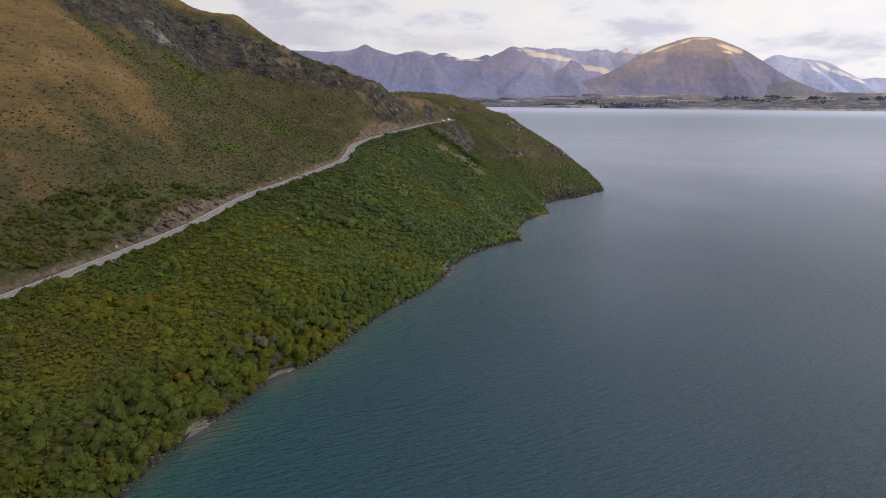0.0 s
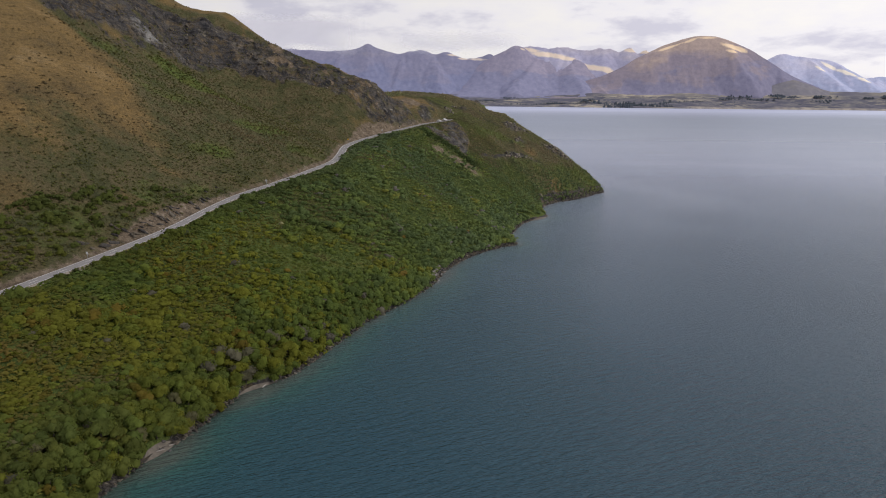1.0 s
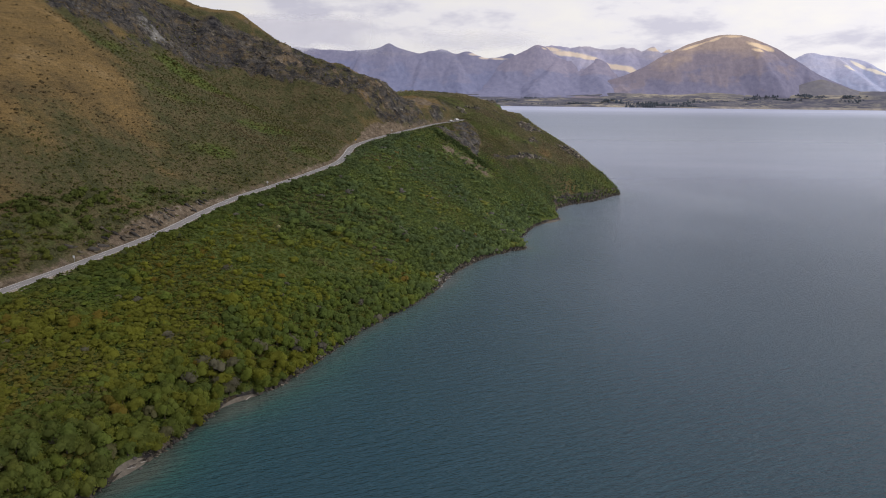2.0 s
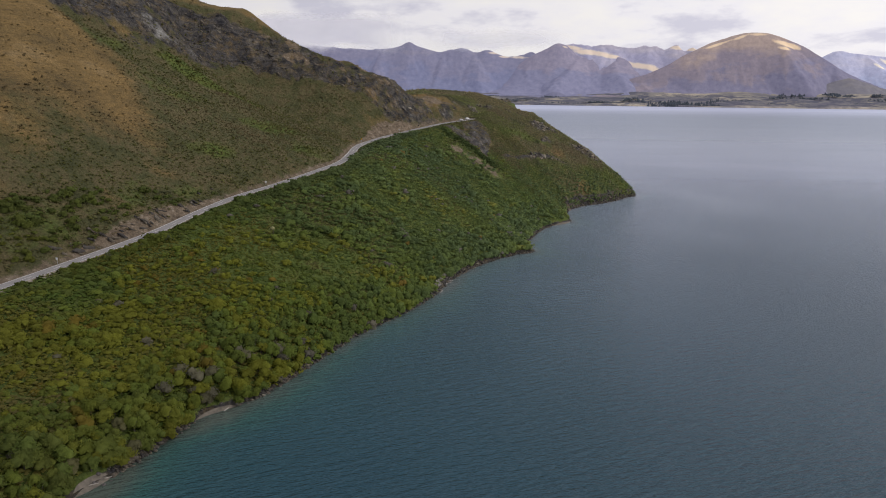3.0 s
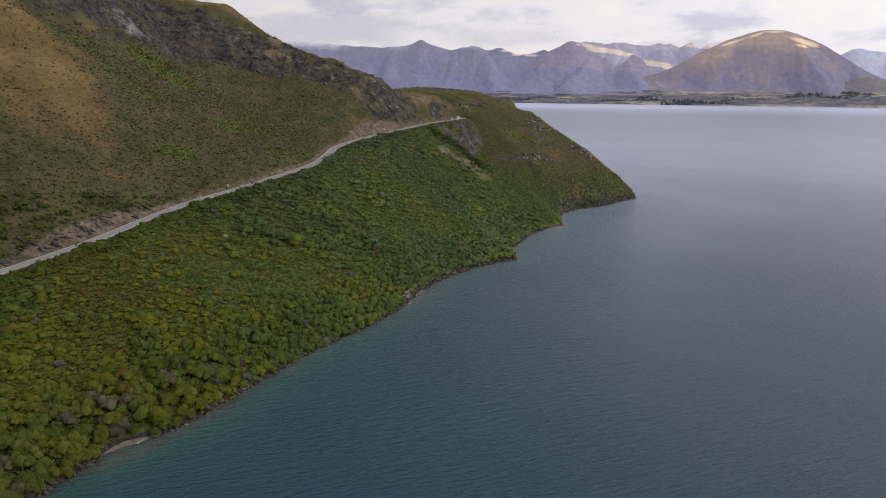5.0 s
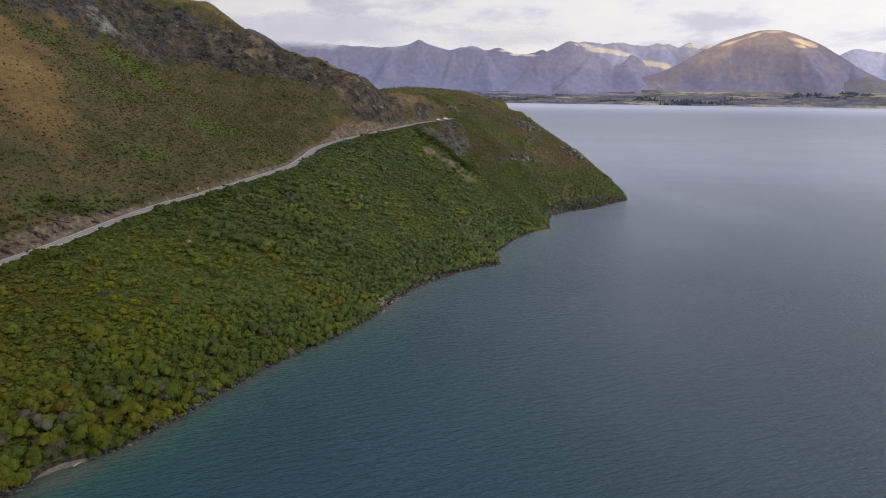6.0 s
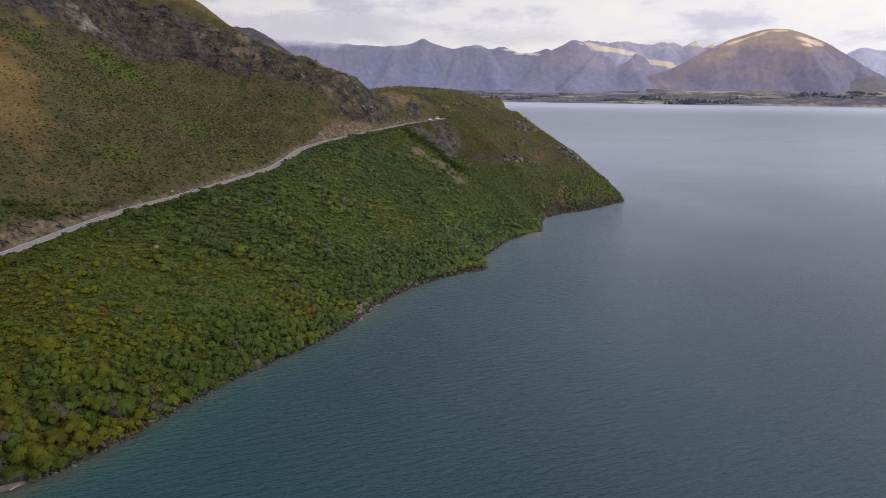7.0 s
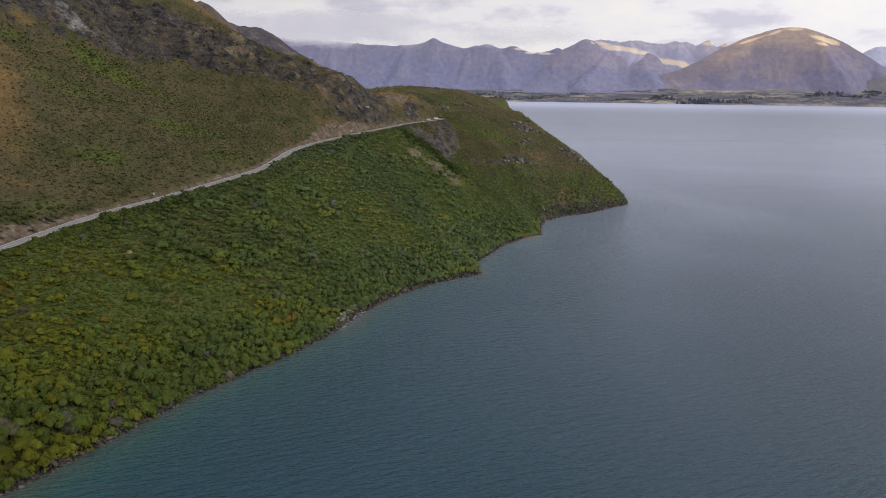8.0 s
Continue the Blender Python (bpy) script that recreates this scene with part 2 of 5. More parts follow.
GROUND = hillside_material()
FOLIAGE, FOLIAGE_ONE = foliage_material("foliage", False), foliage_material("foliage_tree", True)
WATER = water_material()
ASPHALT = plain_material("chip_seal_road", (0.24, 0.225, 0.215), 0.9, 0, 0.15, 0.8)
PAINT = plain_material("road_paint", (0.75, 0.74, 0.70), 0.7, 0, 0.1)
GRAVEL = plain_material("road_gravel", (0.30, 0.255, 0.20), 0.95, 0, 0.3, 1.5)
BARK = plain_material("bark", (0.09, 0.075, 0.055), 0.9, 0, 0.3, 6)
STONE = plain_material("shore_rock", (0.085, 0.077, 0.072), 0.9, 0, 0.5, 0.9)
SAND = plain_material("beach_gravel", (0.132, 0.114, 0.092), 0.95, 0, 0.35, 0.9)
WHITE = plain_material("white_paint", (0.80, 0.80, 0.79), 0.4, 0, 0.04)

# ---- plan: u runs along the shore, v inland from it ----
AXIS = radians(25.5)
SN, CS = math.sin(AXIS), math.cos(AXIS)


def to_xy(u, v):
    return u * SN - v * CS, u * CS + v * SN


def curve(x, xs, ys):
    """Smooth curve through the knots (cubic Hermite)."""
    xs, ys, x = np.asarray(xs, float), np.asarray(ys, float), np.asarray(x, float)
    d = np.gradient(ys, xs, axis=0)
    i = np.clip(np.searchsorted(xs, x) - 1, 0, len(xs) - 2)
    h = xs[i + 1] - xs[i]
    s = np.clip((x - xs[i]) / h, 0, 1)
    if ys.ndim > 1:
        h, s = h[..., None], s[..., None]
    return (ys[i] * (1 + 2 * s) * (1 - s) ** 2 + d[i] * h * s * (1 - s) ** 2 + ys[i + 1] * s * s * (3 - 2 * s) + d[i + 1] * h * s * s * (s - 1))


SHORE_U = (-600, -100, 40, 77, 95, 104, 113, 127, 140, 149, 162, 178, 200, 262, 287, 330, 352, 366, 374, 400, 435, 466, 474, 505, 528, 560, 600, 620, 628, 650, 700, 760, 830, 1000)
SHORE_V = (60, 90, 108, 116, 120.6, 121.6, 122, 124.2, 126.4, 123, 122.6, 124, 126.5, 127, 132, 132, 126, 121, 128, 135, 138, 132, 136, 146, 145, 132.5, 124.5, 121.5, 127, 160, 215, 285, 330, 470)
ROAD_U = (-600, -100, 60, 103, 145, 187, 211, 235, 264, 295, 318, 337, 360, 388, 420, 445, 472, 502, 540, 580, 620, 650, 700, 773, 830, 1000)
ROAD_V = (180, 185, 194, 195.5, 197.7, 202.5, 209, 214, 214.5, 215.2, 218.5, 227, 238.5, 243, 242.7, 241.5, 239, 231, 236, 240, 232, 240, 275, 318, 350, 500)
RIM_U, RIM_Z = (502, 540, 580, 620, 650, 700, 773, 830, 1000), (67.6, 74, 76, 71, 69, 72, 80, 74, 40)
# height over the road line by the distance inland from it
RISE_D = (4, 12, 30, 60, 90, 125, 170, 230, 330)
RISE_NEAR = {
    60: (4, 18, 40, 62, 85, 115, 150, 200),
    190: (5, 17, 43, 64, 82, 108, 145, 190),
    230: (5, 15, 35, 58, 85, 112, 140, 180),
    270: (5, 14, 29, 47, 73, 108, 125, 150),
    310: (4, 12, 25, 40, 62, 102, 126, 140),
    340: (4, 10, 21, 36, 58, 102, 124, 125),
}
RISE_FAR = {
    375: (4, 13, 27, 46, 83, 105, 98, 65),
    405: (6, 24, 44, 62, 78, 73, 38, 0),
    440: (9, 34, 46, 40, 27, 10, 0, -20),
    475: (14, 21, 20, 14, 8, 0, -10, -30),
    505: (9, 18, 19, 14, 8, 0, -10, -30),
    560: (2, 8, 14, 15, 10, 0, -10, -30),
    640: (3, 12, 20, 20, 10, 0, -10, -30),
    720: (2, 7, 11, 9, 2, -8, -20, -30),
    830: (0, -2, -6, -12, -20, -30, -40, -50),
}
RISE = {**RISE_NEAR, **RISE_FAR}
RISE_U = tuple(RISE)


def shore_v(u):
    return curve(u, SHORE_U, SHORE_V)


def road_v(u):
    return curve(u, ROAD_U, ROAD_V)


def road_z(u):
    u = np.asarray(u, float)
    z = 6.9 + 0.11 * (u * CS + road_v(u) * SN)
    z = z - 0.8 * step(u, 70, 95) * (1 - step(u, 250, 300))
    z = np.where(u < 60, np.maximum(z, 12), z)
    return np.where(u > 502, curve(u, RIM_U, RIM_Z), z)


LATTICE = {}


def value_noise(x, y, seed=0):
    if seed not in LATTICE:
        LATTICE[seed] = np.random.RandomState(seed + 11).rand(256, 256)
    g = LATTICE[seed]
    i, j = np.floor(x).astype(int), np.floor(y).astype(int)
    a, b = x - i, y - j
    a, b = a * a * (3 - 2 * a), b * b * (3 - 2 * b)
    i, j = i % 256, j % 256
    k, l = (i + 1) % 256, (j + 1) % 256
    return (g[i, j] * (1 - a) + g[k, j] * a) * (1 - b) + (g[i, l] * (1 - a) + g[k, l] * a) * b


def fractal(x, y, size, octaves=4, gain=0.5, seed=0):
    """About -0.5 to 0.5."""
    total, amp, norm = 0, 1.0, 0
    for o in range(octaves):
        total = total + amp * (value_noise(x / size * 2 ** o + 17.3 * o, y / size * 2 ** o + 5.1 * o, seed + o) - 0.5)
        norm += amp
        amp *= gain
    return total / norm


def ridged(x, y, size, octaves=4, gain=0.5, seed=0):
    total, amp, norm = 0, 1.0, 0
    for o in range(octaves):
        total = total + amp * (1 - np.abs(2 * value_noise(x / size * 2 ** o + 9.7 * o, y / size * 2 ** o + 3.3 * o, seed + o) - 1))
        norm += amp
        amp *= gain
    return total / norm


def step(x, a, b):
    s = np.clip((x - a) / (b - a), 0, 1)
    return s * s * (3 - 2 * s)


CLIFF_U, CLIFF_V = (-600, 200, 240, 262, 276, 302, 320, 356, 371, 383, 400, 408, 414, 425, 445, 470, 500, 520, 1000), (480, 430, 352, 343, 336, 341, 340, 340, 330, 313, 294, 278, 264, 253, 247, 243, 239, 260, 400)
CLIFF_W = (60, 60, 90, 88, 90, 82, 76, 56, 54, 56, 56, 60, 62, 60, 46, 30, 20, 10, 10)


def spot(u, v, cu, cv, ru, rv, lean=0.0):
    """A soft oval patch on the plan."""
    return np.exp(-((u - cu - lean * (v - cv)) / ru) ** 2 - ((v - cv) / rv) ** 2)


def rock_mask(u, v):
    base, width = curve(u, CLIFF_U, CLIFF_V), curve(u, CLIFF_U, CLIFF_W)
    x, y = to_xy(u, v)
    frayed = fractal(x, y, 22, 4, 0.6, 168) * 9
    a = step(v - base + frayed, -4, 4) * (1 - step(v - base + frayed, width * (0.84 - 0.16 * step(u, 330, 380)), width * (1.0 - 0.12 * step(u, 330, 380)))) * step(u, 238, 248) * (1 - step(u, 508, 522))
    grassy = step(fractal(x, y, 12, 4, 0.6, 170), 0.02, 0.13)        # grass on the ledges
    shelf = 0.9 * spot(u, v, 279, 345, 11, 5)
    a = a * (1 - (0.35 + 0.5 * step(u, 360, 410)) * grassy) * (1 - 0.30 * step(u, 370, 400)) * (1 - shelf)
    sh, rv = shore_v(u), road_v(u)
    bluff = step(u, 453, 461) * (1 - step(u - curve(v, (190, 197, 204, 214, 225, 236), (446, 464, 483, 497, 494, 468)) + 0.8 * frayed, -6, 5)) * (1 - step(v - rv, -7, -4)) * np.clip(0.75 + fractal(x, y, 14, 4, 0.6, 177) * 2.2, 0, 1)
    ledge_v = curve(u, (470, 483, 506, 534, 549, 560), (194, 191, 184, 179, 169, 160))
    ledge = step(u, 474, 484) * (1 - step(u, 548, 556)) * np.exp(-((v - ledge_v) / (2.2 + 1.6 * step(u, 505, 530))) ** 2) * (0.78 + fractal(u, v, 14, 3, 0.6, 171) * 1.2)
    knobs = 0.9 * spot(u, v, 588, 204, 8, 5) + 0.8 * spot(u, v, 600, 197, 6, 5) + 0.95 * spot(u, v, 604, 165, 8, 15, -0.4) + 0.9 * spot(u, v, 583, 205, 8, 8) + 0.8 * spot(u, v, 526, 243, 7, 6) + 0.7 * spot(u, v, 566, 190, 9, 3) + 0.95 * spot(u, v, 773, 322, 14, 10) + 0.8 * spot(u, v, 551, 250, 6, 6) + 0.75 * spot(u, v, 557, 242, 5, 4) + 0.7 * spot(u, v, 574, 230, 4, 3)
    low = (1 - step(v - sh, 0.6, 2.2)) * 0.95
    crag = step(u, 498, 512) * (1 - step(v - sh, 2.0, 6.0 + 5 * fractal(u, v, 12, 3, 0.5, 172))) * 0.9
    return np.clip(np.maximum.reduce([a * 0.92, bluff, ledge, knobs, low, crag]), 0, 1)


def tan_mask(u, v):
    d = v - road_v(u)
    x, y = to_xy(u, v)
    edge = curve(v, (200, 230, 245, 262, 280, 297, 312, 325, 340, 360, 430), (212, 226, 238, 241, 247, 255, 258, 255, 246, 244, 238))
    lower, upper = curve(u, (40, 150, 200, 222, 240), (30, 34, 34, 28, 24)), curve(u, (40, 150, 200, 222, 240), (78, 78, 80, 72, 62))
    frayed = fractal(x, y, 26, 4, 0.6, 176) * 10
    spur = (1 - step(u - edge + 1.6 * frayed, -18, 10)) * np.clip((d + frayed * 2.2 - lower) / (upper - lower), 0, 1)
    crest = step(v + frayed * 0.7 - curve(u, CLIFF_U, CLIFF_V) - curve(u, CLIFF_U, CLIFF_W), -8, 8) * step(u, 300, 330) * (1 - step(u, 480, 520)) * 0.75
    bare = 0.62 * spot(u, v, 142, 231, 8, 8) + 0.5 * spot(u, v, 280, 345, 11, 6) + 0.42 * spot(u, v, 180, 221, 7, 6) + 0.5 * spot(u, v, 139, 241, 7, 5) + 0.5 * spot(u, v, 193, 243, 6, 4) + 0.45 * spot(u, v, 163, 245, 9, 4) + 0.5 * spot(u, v, 218, 236, 7, 8, -0.4)
    earth = 0.5 * spot(u, v, 420, 252, 16, 6) + 0.36 * spot(u, v, 403, 261, 9, 7) + 0.42 * spot(u, v, 365, 249, 18, 4)
    ledges = step(fractal(x, y, 12, 4, 0.6, 170), 0.02 - 0.06 * step(u, 370, 410), 0.12 - 0.05 * step(u, 370, 410)) * step(v - curve(u, CLIFF_U, CLIFF_V), 2, 14) * step(u, 330, 400) * (1 - step(u, 500, 515)) * (0.5 + 0.45 * step(u, 370, 420))
    bend = 0.28 * step(u, 425, 445) * (1 - step(u, 498, 508)) * step(d, 3, 7) * (1 - step(d, 40, 60))
    tip = 0.48 * spot(u, v, 545, 148, 14, 6) + 0.48 * spot(u, v, 566, 175, 14, 5) + 0.45 * spot(u, v, 556, 178, 10, 7) + 0.46 * spot(u, v, 518, 199, 18, 5, -0.8) + 0.6 * spot(u, v, 472, 222, 16, 5) + 0.5 * spot(u, v, 480, 206, 10, 4)
    return np.clip(np.maximum.reduce([spur, crest, bare, earth, ledges, bend, tip]), 0, 1)


def dirt_mask(u, v):
    d = v - road_v(u)
    where = 0.62 + 0.4 * np.exp(-((u - 190) / 26.0) ** 2) + 0.55 * np.exp(-((u - 110) / 18.0) ** 2) + 0.5 * np.exp(-((u - 315) / 30.0) ** 2) + 0.9 * np.exp(-((u - 408) / 22.0) ** 2)
    reach = 7.5 + 6.5 * np.exp(-((u - 190) / 26.0) ** 2) + 9 * np.exp(-((u - 408) / 22.0) ** 2)
    cut = step(d, 2.0, 3.0) * (1 - step(d, reach * 0.6, reach)) * np.clip(where, 0, 1) * (1 - step(u, 498, 506))
    verge = (1 - step(np.abs(d), 3.2, 3.9)) * (1 - step(u, 500, 508))
    line = 436.0 + 8.5 * np.clip((210 - v) / 34, 0, 1) + fractal(v, v * 0, 9, 3, 0.5, 173) * 5
    rough = 0.95 + 1.5 * fractal(u, v, 8, 5, 0.65, 175)
    scree = rough * np.exp(-((u - line) / (6.0 + 2.6 * np.clip((206 - v) / 32, 0, 1))) ** 2) * step(v, 172, 180) * (1 - step(v, 210, 222))
    x, y = to_xy(u, v)
    ledges = 0.72 * step(fractal(x, y, 12, 4, 0.6, 170), -0.04, 0.08) * step(v - curve(u, CLIFF_U, CLIFF_V), 2, 14) * step(u, 355, 400) * (1 - step(u, 485, 502))
    return np.clip(np.maximum.reduce([cut, verge, scree * 0.68, ledges]), 0, 1)


def lush_mask(u, v):
    d, off = v - road_v(u), v - shore_v(u)
    x, y = to_xy(u, v)
    below = (1 - step(d, -7, -4)) * (1 - 0.95 * step(u, 450, 490) * step(off, 24, 48)) * (1 - 0.5 * step(u, 492, 520))
    above = np.exp(-((d - 20) / 12.0) ** 2) * (1 - step(u, 190, 235)) * 0.42
    streak = 0.9 * np.exp(-((u - curve(v, (280, 296, 306, 318, 329, 342), (346, 336, 316, 306, 302, 300))) / 12.0) ** 2) * step(v, 288, 300) * (1 - step(v, 332, 342))
    patches = 0.75 * spot(u, v, 312, 263, 22, 13, -0.5) + 0.62 * spot(u, v, 254, 249, 16, 10) + 0.6 * spot(u, v, 262, 332, 14, 9) + 0.42 * spot(u, v, 272, 300, 20, 18) + 0.66 * spot(u, v, 311, 233, 18, 9) + 0.5 * spot(u, v, 219, 224, 10, 6)
    band = curve(u, (490, 512, 531, 549, 575), (223, 212, 203, 192, 180))
    headland = step(u, 494, 504) * (0.95 * np.exp(-((v - band - 2) / 5.5) ** 2) * (1 - step(u, 552, 575)) + 0.55 * step(fractal(x, y, 30, 4, 0.55, 174), 0.0, 0.2))
    return np.clip(np.maximum.reduce([below, above, streak, patches, headland]), 0, 1)


def scar_mask(u, v):
    """Fresh pale rock on the cliff; rock beyond its far end made paler."""
    outcrops = 0.32 * rock_mask(u, v) * step(u, 405, 450) * step(v - shore_v(u), 4, 9)
    return np.clip(outcrops + 0.64 * spot(u, v, 311, 347, 10, 5) + 0.5 * spot(u, v, 308, 355, 9, 6) + 0.35 * spot(u, v, 329, 347, 5, 9) + 0.3 * spot(u, v, 262, 356, 10, 8), 0, 1)


def ground_z(u, v, detail=True):
    u, v = np.asarray(u, float), np.asarray(v, float)
    sh, rv, rz = shore_v(u), road_v(u), road_z(u)
    table = np.array([(0, *RISE[k]) for k in RISE_U], float)
    rises = curve(u, RISE_U, table)
    d = v - rv
    up = np.zeros_like(d)
    for k in range(len(RISE_D) - 1):
        lo, hi = RISE_D[k], RISE_D[k + 1]
        s = np.clip((d - lo) / (hi - lo), 0, 1)
        up = up + (rises[..., k + 1] - rises[..., k]) * s
    w = np.clip((v - sh) / np.maximum(rv - 4 - sh, 1), 0, 1)
    below = rz * (w + 0.28 * w * (1 - w)) + (0.9 * step(v - sh, 0.0, 1.5) + 3.4 * step(u, 496, 514) * (1 - step(u, 612, 628)) * step(v - sh, 0.6, 3.6)) * (1 - w)
    bed = -np.minimum(np.maximum(sh - v, 0) * 0.32, 22)
    z = np.where(v < sh, bed, np.where(d < -4, below, rz + up)) + 7.0 * spot(u, v, 398, 366, 16, 22)
    if not detail:
        return z
    bay = np.maximum(np.exp(-((u - 125) / 5.0) ** 4), np.exp(-((u - 138) / 6.0) ** 4)) * step(d, -9.5, -7.0) * (d < 0)
    z = z + (np.minimum(rz - 0.1, 1e9) - z) * bay
    x, y = to_xy(u, v)
    off_road = step(np.abs(d), 4.2, 9) + (u > 506) * (1 - step(np.abs(d), 4.2, 9))
    inland = step(v - sh, 0.5, 8)
    off_road = off_road * (1 - bay)
    z = z + inland * off_road * (fractal(x, y, 42, 4, 0.5, 1) * 7.0 + fractal(x, y, 6, 3, 0.6, 7) * 1.2)
    r = rock_mask(u, v) * off_road * step(v - sh, 3, 12) * (1 - 0.55 * step(u, 415, 455))
    beds = ridged(u * 0.35 + 0.9 * z, v * 0.3 - 0.3 * u, 15, 4, 0.62, 40) - 0.5
    z = z + r * ((ridged(x, y, 26, 5, 0.6, 20) - 0.55) * 11 + (ridged(x + 0.7 * z, y, 9, 3, 0.65, 30) - 0.5) * 6 + beds * 6)
    return np.where(v > sh, np.maximum(z, np.minimum(0.35 * (v - sh), 2.0)), z)


def lake_z(y):
    """The water's surface; it climbs a little towards the far shore, which stands nearer than in truth."""
    s = np.clip((np.asarray(y, float) - 900) / 3400, 0, 1)
    return 47.0 * s * s * (3 - 2 * s) * 0.5 + 47.0 * 0.5 * s


def mesh_object(name, verts, faces, mat, parent=None, smooth=False, attrs=None, normals=None):
    """An object from arrays of corners and of triangles or quads."""
    me = bpy.data.meshes.new(name)
    verts, faces = np.asarray(verts, np.float32), np.asarray(faces, np.int32)
    n = faces.shape[1]
    me.vertices.add(len(verts))
    me.vertices.foreach_set("co", verts.ravel())
    me.loops.add(faces.size)
    me.loops.foreach_set("vertex_index", faces.ravel())
    me.polygons.add(len(faces))
    me.polygons.foreach_set("loop_start", np.arange(0, faces.size, n, dtype=np.int32))
    me.polygons.foreach_set("loop_total", np.full(len(faces), n, np.int32))
    if smooth:
        me.polygons.foreach_set("use_smooth", np.ones(len(faces), bool))
    for key, val in (attrs or {}).items():
        val = np.asarray(val, np.float32)
        if val.ndim == 1:
            me.attributes.new(key, "FLOAT", "POINT").data.foreach_set("value", val)
        else:
            me.attributes.new(key, "FLOAT_COLOR", "POINT").data.foreach_set("color", np.c_[val, np.ones(len(val))].astype(np.float32).ravel())
    me.update(calc_edges=True)
    if normals is not None:
        me.normals_split_custom_set_from_vertices(normals)
    me.materials.append(mat)
    ob = new(name, me)
    if parent:
        ob.parent = parent
    return ob


def grid_faces(rows, cols):
    i = np.arange(rows - 1)[:, None] * cols + np.arange(cols - 1)[None, :]
    return np.stack([i, i + 1, i + cols + 1, i + cols], -1).reshape(-1, 4)


def part(name, bm, mat, parent, label=""):
    me = bpy.data.meshes.new(name)
    bm.to_mesh(me)
    bm.free()
    me.materials.append(mat)
    ob = new(name, me)
    ob.parent = parent
    return tagged(ob, label)


def empty(name, x, y, z, turn=0.0):
    ob = new(name)
    ob.matrix_world = pose(x, y, z, 0, 0, turn)
    return ob


# ---- the hillside ----


def build_hillside():
    us = np.concatenate([np.arange(-500, 40, 20), np.arange(40, 640, 2.0), np.arange(640, 760, 5), np.arange(760, 1001, 15)])
    low = np.array([-60, -30, -14, -6, -2.5, -0.8, 0, 0.8, 1.6, 3, 5])
    frac = np.linspace(0, 1, 44)[1:]
    high = np.concatenate([[-3.6, 3.6, 4.2], np.arange(6, 190, 2.0), np.arange(194, 330, 7), [345, 370, 410, 460, 520]])
    sh, rv = shore_v(us)[:, None], road_v(us)[:, None]
    gap = np.maximum(rv - 4.4 - (sh + 5), 1.0)
    v = np.concatenate([sh + low, sh + 5 + gap * frac, sh + 5 + gap + 4.4 + high], 1)
    u = np.repeat(us[:, None], v.shape[1], 1)
    jitter = fractal(u * 1.0, v * 1.0, 5, 2, 0.5, 50) * 1.6
    free = step(v - sh, 4, 8) * step(np.abs(v - rv), 5, 9)
    v = v + jitter * free
    z = ground_z(u, v)
    x, y = to_xy(u, v)
    kinds = np.stack([rock_mask(u, v), tan_mask(u, v), dirt_mask(u, v)], -1).reshape(-1, 3)
    ob = mesh_object("ground", np.stack([x, y, z], -1).reshape(-1, 3), grid_faces(*u.shape)[:, ::-1], GROUND, None, True, {"ground_kind": kinds, "lush": lush_mask(u, v).ravel(), "scar": scar_mask(u, v).ravel()})
    tagged(ob, "steep lakeside hill with tan grass, scrub and grey cliffs", "hillside", "", "structure")


def build_lake():
    us = np.concatenate([np.arange(-900, 20, 60), np.arange(20, 640, 4.0), np.arange(640, 1000, 30), np.arange(1000, 6600, 120)])
    out = np.array([-4, 0, 1, 2, 3.5, 5, 7, 10, 14, 20, 30, 50, 70, 90, 120, 160, 210, 280, 450, 700, 1000, 1400, 1900, 2500, 3200, 4200, 5600])
    base = np.where(us > 1000, 470 + (us - 1000) * 0.8, shore_v(us))[:, None]
    u = np.repeat(us[:, None], len(out), 1)
    v = base - out[None, :]
    x, y = to_xy(u, v)
    shallow = np.exp(-np.maximum(out, 0)[None, :] / 13.0) * np.ones_like(u) * (us < 1000)[:, None]
    sand = np.exp(-((u - 105.5) / 9.0) ** 2) + np.exp(-((u - 143) / 10.0) ** 2) + 0.6 * np.exp(-((u - 276) / 12.0) ** 2)
    shallow = shallow + 0.55 * sand * np.exp(-np.maximum(out, 0)[None, :] / 7.0)
    ob = mesh_object("water", np.stack([x, y, lake_z(y)], -1).reshape(-1, 3), grid_faces(*u.shape), WATER, None, True, {"shallow": shallow.ravel(), "chop": ((1 - 0.55 * step(y, 300, 1800)) * (1 - 0.45 * np.exp(-((out[None, :] - 75) / 50.0) ** 2))).ravel(), "fine": step(y, 300, 2200).ravel(), "far_sheen": (step(y, 110, 930) * 0.545 - 0.16 * step(y, 800, 1800) + 1.0 * step(y, 2500, 4200)).ravel()})
    tagged(ob, "dark blue-green rippled lake, paler teal along the shore", "lake", "", "structure")


def ribbon(us, a, b, lift):
    """A strip along the road between two offsets from its middle line."""
    rv = road_v(us)
    du = np.gradient(us)
    dv = np.gradient(rv)
    n = np.hypot(du, dv)
    verts = []
    for k in (a, b):
        u, v = us - dv / n * k, rv + du / n * k
        x, y = to_xy(u, v)
        verts.append(np.stack([x, y, road_z(us) + lift], -1))
    return np.stack(verts, 1).reshape(-1, 3), grid_faces(len(us), 2)


